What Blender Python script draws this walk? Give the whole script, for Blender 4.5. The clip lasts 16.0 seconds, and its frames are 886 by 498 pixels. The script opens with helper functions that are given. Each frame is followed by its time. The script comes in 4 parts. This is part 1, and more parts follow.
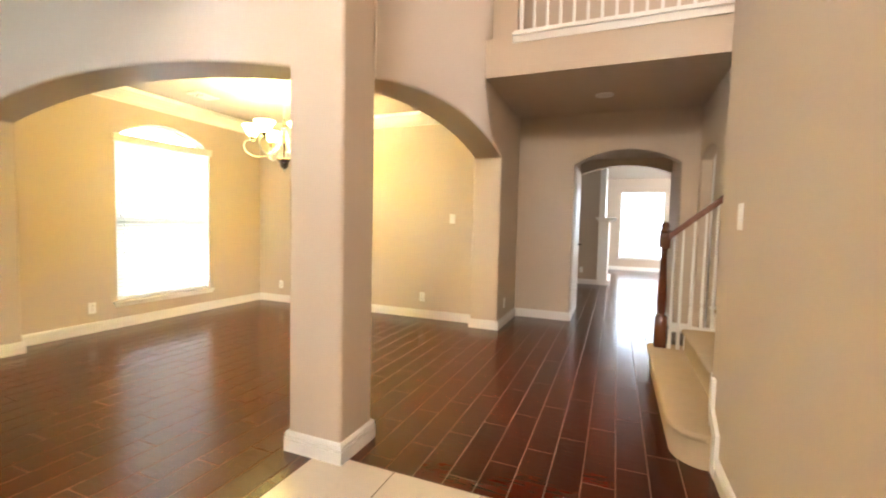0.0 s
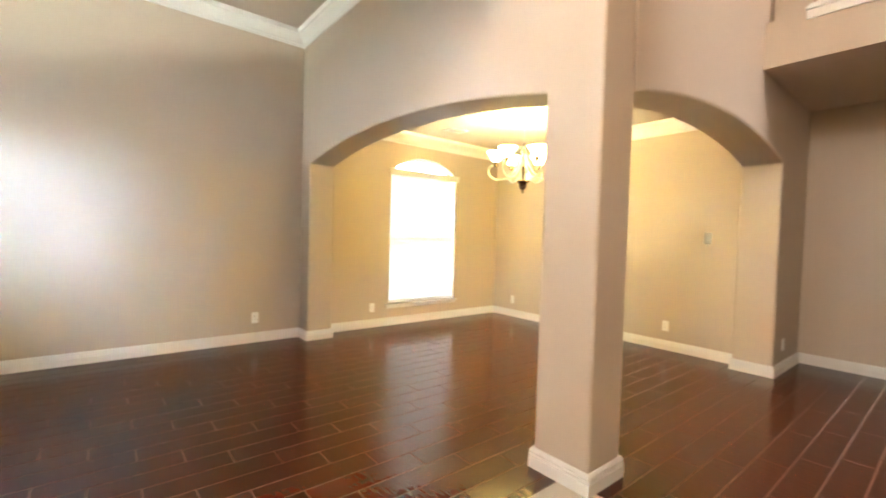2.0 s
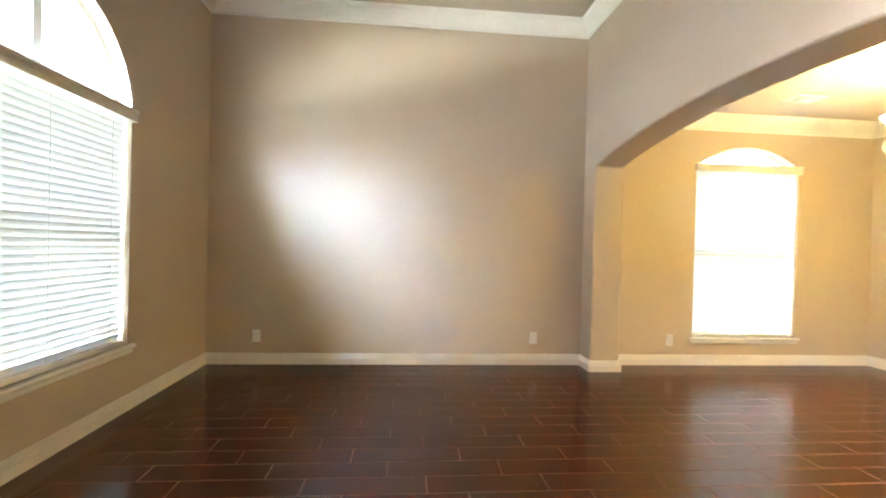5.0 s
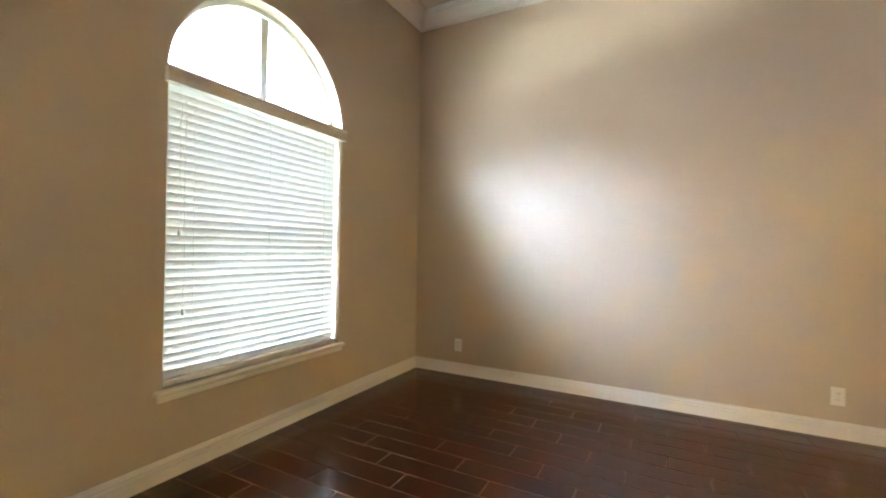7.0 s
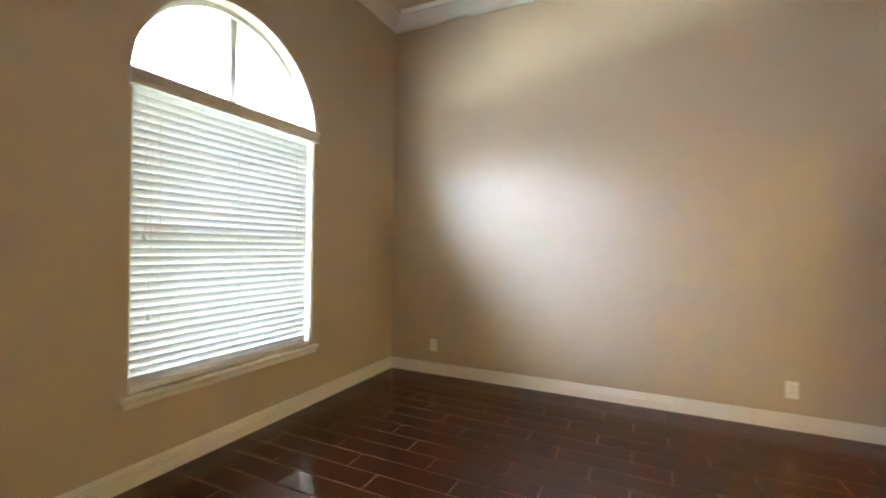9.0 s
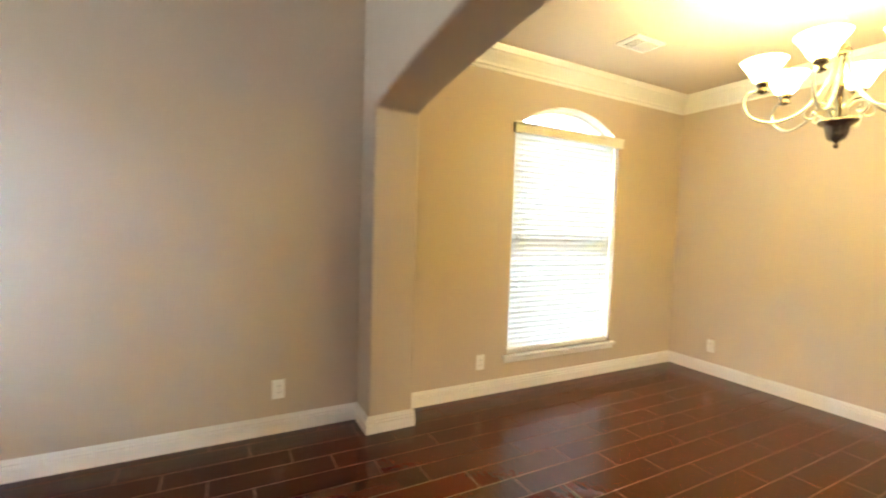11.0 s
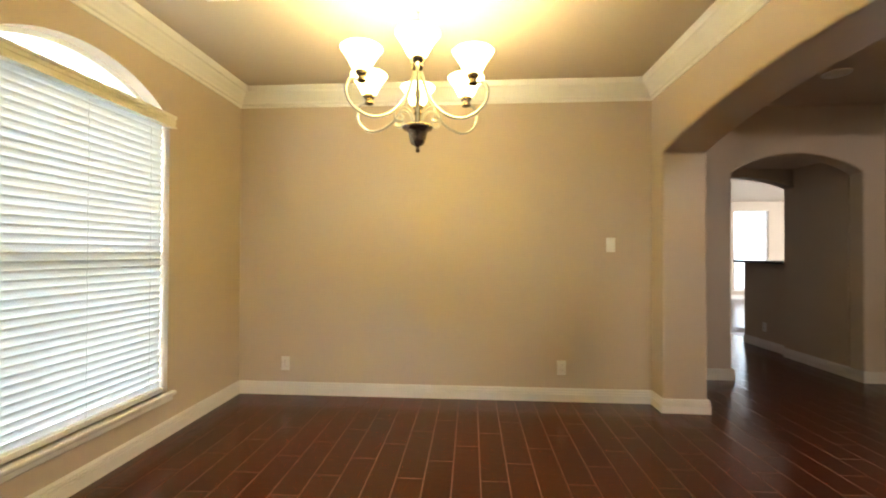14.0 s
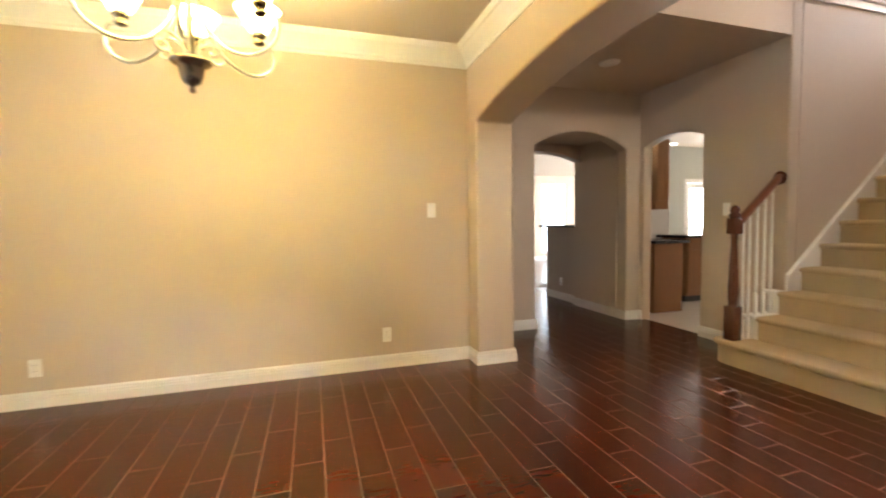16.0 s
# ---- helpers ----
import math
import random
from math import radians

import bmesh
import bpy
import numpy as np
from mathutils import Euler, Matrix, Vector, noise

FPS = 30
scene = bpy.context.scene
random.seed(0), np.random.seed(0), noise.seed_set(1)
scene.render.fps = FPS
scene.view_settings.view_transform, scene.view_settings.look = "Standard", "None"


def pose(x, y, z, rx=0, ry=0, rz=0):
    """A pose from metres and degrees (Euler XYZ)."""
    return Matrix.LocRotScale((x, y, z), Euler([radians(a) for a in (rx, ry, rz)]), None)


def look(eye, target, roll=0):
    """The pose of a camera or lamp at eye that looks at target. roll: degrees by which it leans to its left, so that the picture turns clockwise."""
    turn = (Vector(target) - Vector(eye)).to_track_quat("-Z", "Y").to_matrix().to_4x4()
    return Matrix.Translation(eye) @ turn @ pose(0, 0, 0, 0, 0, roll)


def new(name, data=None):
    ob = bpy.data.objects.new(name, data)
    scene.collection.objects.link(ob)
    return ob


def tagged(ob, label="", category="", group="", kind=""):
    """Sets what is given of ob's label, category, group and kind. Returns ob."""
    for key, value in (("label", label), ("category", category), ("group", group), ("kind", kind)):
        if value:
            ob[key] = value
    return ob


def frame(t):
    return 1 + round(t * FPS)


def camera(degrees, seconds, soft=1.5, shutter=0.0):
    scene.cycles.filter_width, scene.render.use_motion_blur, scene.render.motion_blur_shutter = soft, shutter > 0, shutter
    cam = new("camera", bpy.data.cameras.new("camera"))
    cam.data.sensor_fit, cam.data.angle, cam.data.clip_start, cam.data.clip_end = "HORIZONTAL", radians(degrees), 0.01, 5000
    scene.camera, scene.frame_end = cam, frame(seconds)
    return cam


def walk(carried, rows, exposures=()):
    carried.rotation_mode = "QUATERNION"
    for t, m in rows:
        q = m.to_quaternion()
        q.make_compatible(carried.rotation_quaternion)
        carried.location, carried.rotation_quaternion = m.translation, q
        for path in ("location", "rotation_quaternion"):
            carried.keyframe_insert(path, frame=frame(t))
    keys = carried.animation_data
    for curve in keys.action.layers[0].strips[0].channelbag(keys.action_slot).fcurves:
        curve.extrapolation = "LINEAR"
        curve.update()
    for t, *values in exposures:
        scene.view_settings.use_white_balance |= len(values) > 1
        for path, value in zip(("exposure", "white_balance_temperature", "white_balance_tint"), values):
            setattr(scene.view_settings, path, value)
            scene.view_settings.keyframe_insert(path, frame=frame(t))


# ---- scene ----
cam = camera(92.3, 16.0, soft=2.0, shutter=0.4)
PATH = [
    (0, (1.202, -1.7, 1.224), (0.452, 0.15, 1.107), 1.3),
    (0.5, (1.193, -1.705, 1.231), (0.252, 0.058, 1.15), 1.3),
    (1, (1.157, -1.722, 1.231), (0.003, -0.091, 1.155), 1.2),
    (1.5, (1.117, -1.744, 1.233), (-0.241, -0.277, 1.161), 1.4),
    (2, (1.072, -1.784, 1.235), (-0.483, -0.528, 1.173), 1.7),
    (2.5, (1.041, -1.834, 1.235), (-0.674, -0.807, 1.154), 1.4),
    (3, (1.01, -1.866, 1.231), (-0.818, -1.06, 1.127), 1.6),
    (3.5, (0.984, -1.886, 1.225), (-0.903, -1.231, 1.12), 1.4),
    (4, (0.919, -1.881, 1.242), (-1.005, -1.353, 1.097), 1.4),
    (4.2, (0.824, -1.886, 1.227), (-1.115, -1.413, 1.11), 1.3),
    (6.3, (-0.105, -1.464, 1.178), (-2.04, -1.972, 1.171), 1.4),
    (6.5, (-0.147, -1.476, 1.175), (-2.049, -2.094, 1.159), 1.1),
    (7, (-0.161, -1.461, 1.181), (-1.932, -2.389, 1.182), 1.1),
    (7.5, (-0.133, -1.415, 1.172), (-1.789, -2.537, 1.184), 0.6),
    (8, (-0.108, -1.405, 1.181), (-1.691, -2.627, 1.182), 0.5),
    (8.5, (-0.112, -1.391, 1.193), (-1.752, -2.536, 1.197), 0.9),
    (9, (-0.16, -1.392, 1.211), (-1.969, -2.243, 1.203), 0.9),
    (9.5, (-0.269, -1.334, 1.188), (-2.225, -1.748, 1.134), -1.3),
    (10, (-0.493, -1.214, 1.3), (-2.49, -1.14, 1.233), -0.5),
    (12.3, (-1.661, -0.351, 1.268), (-2.66, 1.382, 1.286), 1.8),
    (12.5, (-1.709, -0.342, 1.256), (-2.546, 1.474, 1.314), 0.9),
    (13, (-1.793, -0.334, 1.228), (-2.305, 1.599, 1.246), -0.6),
    (13.5, (-1.796, -0.32, 1.231), (-2.084, 1.659, 1.238), 0.0),
    (14, (-1.763, -0.324, 1.22), (-1.895, 1.672, 1.238), 0.2),
    (14.5, (-1.735, -0.334, 1.217), (-1.734, 1.666, 1.225), 0.5),
    (15, (-1.725, -0.34, 1.205), (-1.621, 1.657, 1.202), 0.3),
    (15.5, (-1.693, -0.313, 1.194), (-1.392, 1.663, 1.122), -0.4),
    (16, (-1.588, -0.188, 1.176), (-1.0, 1.72, 1.059), -0.9),
]
EXPOSURES = [(0, 0.6), (1.5, 0.5), (3.5, 0.48), (4.2, 0.52), (6.3, 0.55), (6.8, 0.45), (7.5, 0.22), (9, 0.24), (10, 0.36), (12.3, -0.4), (13, -0.52), (13.5, -0.62), (14.5, -0.4), (15.5, 0.0), (16, 0.2)]
walk(cam, [(t, look(e, g, r)) for t, e, g, r in PATH], EXPOSURES)

# ---------------------------------------------------------------- light
world = bpy.data.worlds.new("world")
scene.world = world
world.use_nodes = True
wn = world.node_tree
sky = wn.nodes.new("ShaderNodeTexSky")
sky.sky_type = "NISHITA"
sky.sun_disc = False
sky.sun_elevation, sky.sun_rotation = radians(55), radians(160)
bg = wn.nodes["Background"]
bg.inputs["Strength"].default_value = 0.12
wn.links.new(sky.outputs["Color"], bg.inputs["Color"])


def lamp(name, kind, m, energy, color, size=0.5, size_y=0.0):
    data = bpy.data.lights.new(name, kind)
    data.energy, data.color = energy, color
    if kind == "AREA":
        data.shape, data.size, data.size_y = "RECTANGLE", size, size_y
    elif kind == "POINT":
        data.shadow_soft_size = size
    elif kind == "SUN":
        data.angle = size
    ob = new(name, data)
    ob.matrix_world = m
    return ob


DAY = (0.88, 0.94, 1.0)
WARM = (1.0, 0.84, 0.60)
P_DIN, P_FOY, P_FAM, P_SIDE, P_EAST, P_KIT, P_BULB, E_SHADE, E_SKY, E_FAR, P_STAIR = 2, 110, 3.0, 3, 80, 70, 10.5, 53.0, 470.0, 1.5, 145
sun = lamp("sun", "SUN", look((0, 0, 0), (-0.33, 0.9, -1.4)), 2.0, (1.0, 0.96, 0.9), radians(1))
lamp("dining_window_daylight", "AREA", look((-4.06, 1.743, 1.25), (0, 1.743, 0.95)), P_DIN, DAY, 1.1, 1.9)
# The high foyer window is unseen; it and this lamp are added to light the foyer.
lamp("foyer_fill_daylight", "AREA", look((0.85, -3.5, 3.62), (0.85, 1.2, 1.2)), P_FOY, (1.0, 0.85, 0.68), 0.55, 0.4)
lamp("family_window_daylight", "AREA", look((1.9, 11.25, 1.35), (1.9, 0, 2.2)), P_FAM, DAY, 1.3, 1.7)
lamp("side_window_daylight", "AREA", look((5.6, 11.25, 1.35), (4.5, 5, 2.0)), P_SIDE, DAY, 0.8, 1.9)
lamp("stair_window_daylight", "AREA", look((6.1, 1.6, 4.4), (0.5, 1.5, 2.0)), P_STAIR, (1.0, 0.92, 0.90), 1.1, 1.2)
lamp("kitchen_door_daylight", "AREA", look((5.91, 6.39, 1.05), (5.3, 3, 0.9)), P_KIT, (1.0, 0.96, 0.93), 0.7, 1.7)
# Added fill from an unseen east opening, to brighten the family room walls.
lamp("family_east_fill", "AREA", look((7.95, 8.2, 1.4), (2.0, 8.0, 1.5)), P_EAST, (1.0, 0.90, 0.84), 2.4, 1.7)


# ---------------------------------------------------------------- materials
def mat(name, color, rough=0.5, metal=0.0, vary=0.08, scale=3.0, grain=60.0, bump=0.05, emit=0.0, emit_color=None,
        stretch=(1, 1, 1), spec=0.5, islands=0.0, dark=None, ripple=0.0):
    """A surface with a broad and a fine variation of colour and a fine relief."""
    m = bpy.data.materials.new(name)
    m.use_nodes = True
    t = m.node_tree
    N, L = t.nodes, t.links
    b = N["Principled BSDF"]
    b.inputs["Roughness"].default_value = rough
    b.inputs["Metallic"].default_value = metal
    b.inputs["Specular IOR Level"].default_value = spec
    co = N.new("ShaderNodeTexCoord")
    mp = N.new("ShaderNodeMapping")
    mp.inputs["Scale"].default_value = stretch
    L.new(co.outputs["Object"], mp.inputs["Vector"])
    src = mp.outputs["Vector"]
    if islands:
        info = N.new("ShaderNodeObjectInfo")
        geo = N.new("ShaderNodeNewGeometry")
        both = N.new("ShaderNodeMath")
        both.operation = "ADD"
        L.new(info.outputs["Random"], both.inputs[0])
        L.new(geo.outputs["Random Per Island"], both.inputs[1])
        frac = N.new("ShaderNodeMath")
        frac.operation = "FRACT"
        L.new(both.outputs[0], frac.inputs[0])
        shift = N.new("ShaderNodeVectorMath")
        shift.operation = "MULTIPLY_ADD"
        comb = N.new("ShaderNodeCombineXYZ")
        for i in range(3):
            L.new(frac.outputs[0], comb.inputs[i])
        shift.inputs[1].default_value = (17, 31, 11)
        L.new(comb.outputs[0], shift.inputs[0])
        L.new(src, shift.inputs[2])
        src = shift.outputs[0]
    broad = N.new("ShaderNodeTexNoise")
    broad.inputs["Scale"].default_value = scale
    broad.inputs["Detail"].default_value = 4
    fine = N.new("ShaderNodeTexNoise")
    fine.inputs["Scale"].default_value = grain
    fine.inputs["Detail"].default_value = 3
    L.new(src, broad.inputs["Vector"])
    L.new(src, fine.inputs["Vector"])
    mix = N.new("ShaderNodeMix")
    mix.data_type = "RGBA"
    lo = dark or [c * (1 - vary) for c in color]
    hi = [min(1, c * (1 + vary)) for c in color]
    mix.inputs[6].default_value = (*lo, 1)
    mix.inputs[7].default_value = (*hi, 1)
    add = N.new("ShaderNodeMath")
    add.operation = "MULTIPLY_ADD"
    add.inputs[1].default_value = 0.6
    L.new(fine.outputs["Fac"], add.inputs[0])
    half = N.new("ShaderNodeMath")
    half.operation = "MULTIPLY"
    half.inputs[1].default_value = 0.4
    L.new(broad.outputs["Fac"], half.inputs[0])
    L.new(half.outputs[0], add.inputs[2])
    L.new(add.outputs[0], mix.inputs[0])
    out = mix.outputs[2]
    if islands:
        hsv = N.new("ShaderNodeHueSaturation")
        mr = N.new("ShaderNodeMapRange")
        mr.inputs["To Min"].default_value, mr.inputs["To Max"].default_value = 1 - islands, 1 + islands
        L.new(frac.outputs[0], mr.inputs["Value"])
        L.new(mr.outputs[0], hsv.inputs["Value"])
        L.new(out, hsv.inputs["Color"])
        out = hsv.outputs["Color"]
    L.new(out, b.inputs["Base Color"])
    if bump:
        bp = N.new("ShaderNodeBump")
        bp.inputs["Strength"].default_value = bump
        bp.inputs["Distance"].default_value = 0.01
        L.new(fine.outputs["Fac"], bp.inputs["Height"])
        L.new(bp.outputs["Normal"], b.inputs["Normal"])
    if ripple:
        mp2 = N.new("ShaderNodeMapping")
        mp2.inputs["Scale"].default_value = (9, 34, 9)
        L.new(co.outputs["Object"], mp2.inputs["Vector"])
        wavy = N.new("ShaderNodeTexNoise")
        wavy.inputs["Scale"].default_value, wavy.inputs["Detail"].default_value = 1.0, 1.0
        L.new(mp2.outputs["Vector"], wavy.inputs["Vector"])
        bp2 = N.new("ShaderNodeBump")
        bp2.inputs["Strength"].default_value, bp2.inputs["Distance"].default_value = ripple, 0.004
        L.new(wavy.outputs["Fac"], bp2.inputs["Height"])
        L.new(bp.outputs["Normal"], bp2.inputs["Normal"])
        L.new(bp2.outputs["Normal"], b.inputs["Normal"])
    if emit:
        b.inputs["Emission Color"].default_value = (*(emit_color or color), 1)
        b.inputs["Emission Strength"].default_value = emit
    return m


PAINT = mat("beige_wall_paint", (0.56, 0.46, 0.36), 0.55, vary=0.03, scale=1.2, grain=160, bump=0.10, spec=0.3)
CEIL = mat("beige_ceiling_paint", (0.60, 0.51, 0.41), 0.7, vary=0.03, scale=1.5, grain=110, bump=0.12, spec=0.2)
WHITE = mat("white_trim_paint", (0.83, 0.81, 0.77), 0.35, vary=0.03, scale=4, grain=40, bump=0.02)
PLATE = mat("white_plastic", (0.90, 0.88, 0.84), 0.3, vary=0.02, bump=0.0)
SLOT = mat("dark_slot", (0.05, 0.045, 0.04), 0.6, vary=0.05, bump=0.0)
PLANK = mat("dark_red_brown_plank", (0.054, 0.0088, 0.0022), 0.20, vary=0.24, scale=5, grain=16, bump=0.045,
            stretch=(1.0, 0.22, 1.0), islands=0.15, dark=(0.044, 0.0080, 0.0028), spec=0.34, ripple=0.2)
GROUT = mat("tan_grout", (0.14, 0.092, 0.062), 0.75, vary=0.15, scale=6, grain=200, bump=0.1)
TILE = mat("cream_floor_tile", (0.60, 0.52, 0.42), 0.25, vary=0.08, scale=4, grain=24, bump=0.03, islands=0.04)
TGROUT = mat("grey_tile_grout", (0.27, 0.23, 0.19), 0.9, vary=0.1, grain=200)
CARPET = mat("beige_carpet", (0.50, 0.39, 0.26), 0.95, vary=0.16, scale=9, grain=420, bump=0.6, spec=0.1)
WOOD = mat("dark_cherry_wood", (0.085, 0.026, 0.013), 0.25, vary=0.3, scale=6, grain=50, bump=0.03, stretch=(1, 1, 0.12))
RAILWOOD = mat("cherry_handrail_wood", (0.16, 0.052, 0.024), 0.28, vary=0.3, scale=6, grain=50, bump=0.03, stretch=(0.15, 1, 0.5))
OAK = mat("honey_cabinet_wood", (0.30, 0.135, 0.045), 0.4, vary=0.2, scale=5, grain=50, bump=0.04, stretch=(1, 1, 0.1))
STONE = mat("black_granite", (0.02, 0.018, 0.018), 0.12, vary=0.5, scale=30, grain=180, bump=0.01)
SPLASH = mat("white_backsplash", (0.72, 0.70, 0.68), 0.3, vary=0.05, scale=6, grain=50, bump=0.02)
BRONZE = mat("dark_bronze", (0.24, 0.19, 0.15), 0.27, metal=0.8, vary=0.25, scale=20, grain=90, bump=0.03)
BRASS = mat("antique_brass", (0.52, 0.50, 0.48), 0.33, metal=0.85, vary=0.2, scale=25, grain=120, bump=0.03)
SHADE = mat("frosted_lamp_glass", (0.9, 0.85, 0.75), 0.4, vary=0.03, scale=12, grain=60, bump=0.02, emit=E_SHADE, emit_color=(1.0, 0.785, 0.225))
GRASS = mat("lawn", (0.08, 0.10, 0.05), 0.9, vary=0.35, scale=1.5, grain=40, bump=0.4)
HIGH = mat("bright_upper_sky", (0.9, 0.93, 0.95), 0.9, vary=0.03, scale=0.6, grain=4, bump=0.0, emit=E_SKY, emit_color=(0.51, 0.70, 1.0))
FAR = mat("daylight_board_north", (0.9, 0.93, 0.95), 0.9, vary=0.03, scale=0.6, grain=4, bump=0.0, emit=E_FAR, emit_color=(0.93, 0.97, 1.0))
DOORGLOW = mat("daylight_board_kitchen", (0.9, 0.93, 0.95), 0.9, vary=0.03, scale=0.6, grain=4, bump=0.0, emit=14.0, emit_color=(0.93, 0.97, 1.0))
WEST = mat("daylight_board_west", (0.9, 0.93, 0.95), 0.9, vary=0.03, scale=0.6, grain=4, bump=0.0, emit=40.0, emit_color=(0.85, 0.93, 1.0))
LOW = mat("bright_lower_sky", (0.9, 0.93, 0.95), 0.9, vary=0.03, scale=0.6, grain=4, bump=0.0, emit=E_SKY * 0.6, emit_color=(0.51, 0.70, 1.0))
SOUTH = mat("dim_south_sky", (0.9, 0.93, 0.95), 0.9, vary=0.03, scale=0.6, grain=4, bump=0.0, emit=20.0, emit_color=(0.80, 0.90, 1.0))
BOUNCE = mat("added_ground_glow", (0.9, 0.9, 0.86), 0.9, vary=0.03, scale=0.6, grain=4, bump=0.0, emit=190.0, emit_color=(0.90, 0.97, 0.92))
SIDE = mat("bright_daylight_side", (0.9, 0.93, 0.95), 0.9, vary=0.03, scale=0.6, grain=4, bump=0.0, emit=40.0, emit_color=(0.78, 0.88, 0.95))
CANLIGHT = mat("lit_recessed_lens", (0.9, 0.9, 0.9), 0.4, emit=24.0, emit_color=(1, 0.95, 0.9), bump=0.0)
SAGE = mat("pale_sage_wall_paint", (0.50, 0.52, 0.47), 0.6, vary=0.03, scale=1.2, grain=160, bump=0.08, spec=0.3)
IRON = mat("black_iron", (0.02, 0.02, 0.02), 0.4, metal=0.6, bump=0.02)


def slat_material(glow):
    m = mat("white_blind_slat", (0.78, 0.78, 0.76), 0.45, vary=0.015, scale=2, grain=8, bump=0.0)
    t = m.node_tree
    b = t.nodes["Principled BSDF"]
    tr = t.nodes.new("ShaderNodeBsdfTranslucent")
    tr.inputs["Color"].default_value = (0.86, 0.89, 0.92, 1)
    mx = t.nodes.new("ShaderNodeMixShader")
    mx.inputs[0].default_value = glow
    t.links.new(b.outputs[0], mx.inputs[1])
    t.links.new(tr.outputs[0], mx.inputs[2])
    t.links.new(mx.outputs[0], t.nodes["Material Output"].inputs["Surface"])
    return m


SLAT_S, SLAT_W = slat_material(0.05), slat_material(0.25)


def glass_material():
    m = bpy.data.materials.new("window_glass")
    m.use_nodes = True
    t = m.node_tree
    t.nodes.remove(t.nodes["Principled BSDF"])
    a, g, mx = (t.nodes.new(k) for k in ("ShaderNodeBsdfTransparent", "ShaderNodeBsdfGlossy", "ShaderNodeMixShader"))
    g.inputs["Roughness"].default_value = 0.02
    mx.inputs[0].default_value = 0.06
    t.links.new(a.outputs[0], mx.inputs[1])
    t.links.new(g.outputs[0], mx.inputs[2])
    t.links.new(mx.outputs[0], t.nodes["Material Output"].inputs["Surface"])
    return m


GLASS = glass_material()


# ---------------------------------------------------------------- building helpers
def obj(name, bm, material, smooth=False):
    me = bpy.data.meshes.new(name)
    bmesh.ops.recalc_face_normals(bm, faces=bm.faces[:])
    if smooth:
        for f in bm.faces:
            f.smooth = True
    bm.to_mesh(me)
    bm.free()
    me.materials.append(material)
    return new(name, me)


def part(name, bm, material, parent, label="", smooth=False):
    ob = obj(name, bm, material, smooth)
    ob.parent = parent
    if label:
        ob["label"] = label
    return ob


def root(name, place=(0, 0, 0), turn=0.0):
    ob = new(name)
    ob.matrix_world = pose(*place, 0, 0, turn)
    return ob


def cuboid(bm, x0, x1, y0, y1, z0, z1, bevel=0.0, seg=1):
    v = [bm.verts.new((x, y, z)) for z in (z0, z1) for y in (y0, y1) for x in (x0, x1)]
    fs = [bm.faces.new([v[i] for i in q]) for q in ((0, 2, 3, 1), (4, 5, 7, 6), (0, 1, 5, 4), (2, 6, 7, 3), (0, 4, 6, 2), (1, 3, 7, 5))]
    if bevel:
        es = list({e for f in fs for e in f.edges})
        bmesh.ops.bevel(bm, geom=es, offset=bevel, segments=seg, affect="EDGES", profile=0.5)
    return bm


def block(x0, x1, y0, y1, z0, z1, bevel=0.0, seg=1):
    return cuboid(bmesh.new(), x0, x1, y0, y1, z0, z1, bevel, seg)


def lathe(profile, n=20, bm=None, at=(0, 0, 0), caps=True):
    """Turns (radius, height) pairs round an upright axis."""
    bm = bm or bmesh.new()
    rings = []
    for r, z in profile:
        rings.append([bm.verts.new((at[0] + r * math.cos(2 * math.pi * i / n), at[1] + r * math.sin(2 * math.pi * i / n), at[2] + z)) for i in range(n)])
    for a, b in zip(rings, rings[1:]):
        for i in range(n):
            bm.faces.new((a[i], a[(i + 1) % n], b[(i + 1) % n], b[i]))
    if caps:
        bm.faces.new(rings[0][::-1])
        bm.faces.new(rings[-1])
    return bm


def tube(points, radius, n=8, bm=None, flat=1.0):
    """A round bar along points; radius may be a list."""
    bm = bm or bmesh.new()
    P = [Vector(p) for p in points]
    R = radius if isinstance(radius, (list, tuple)) else [radius] * len(P)
    rings = []
    up = Vector((0.13, 0.29, 0.95)).normalized()
    for i, p in enumerate(P):
        d = (P[min(i + 1, len(P) - 1)] - P[max(i - 1, 0)]).normalized()
        a = d.cross(up)
        if a.length < 1e-3:
            a = d.cross(Vector((1, 0, 0)))
        a.normalize()
        c = a.cross(d)
        rings.append([bm.verts.new(p + R[i] * (a * math.cos(2 * math.pi * k / n) + c * flat * math.sin(2 * math.pi * k / n))) for k in range(n)])
    for a, b in zip(rings, rings[1:]):
        for k in range(n):
            bm.faces.new((a[k], a[(k + 1) % n], b[(k + 1) % n], b[k]))
    bm.faces.new(rings[0][::-1])
    bm.faces.new(rings[-1])
    return bm


def arc(u0, u1, spring, rise, n=20):
    """Points of a segmental arch from u0 to u1."""
    h = abs(u1 - u0) / 2
    r = (h * h + rise * rise) / (2 * rise)
    mid, cz = (u0 + u1) / 2, spring + rise - r
    a = math.asin(min(1, h / r))
    s = 1 if u1 > u0 else -1
    return [(mid + s * r * math.sin(-a + 2 * a * i / n), cz + r * math.cos(-a + 2 * a * i / n)) for i in range(n + 1)]


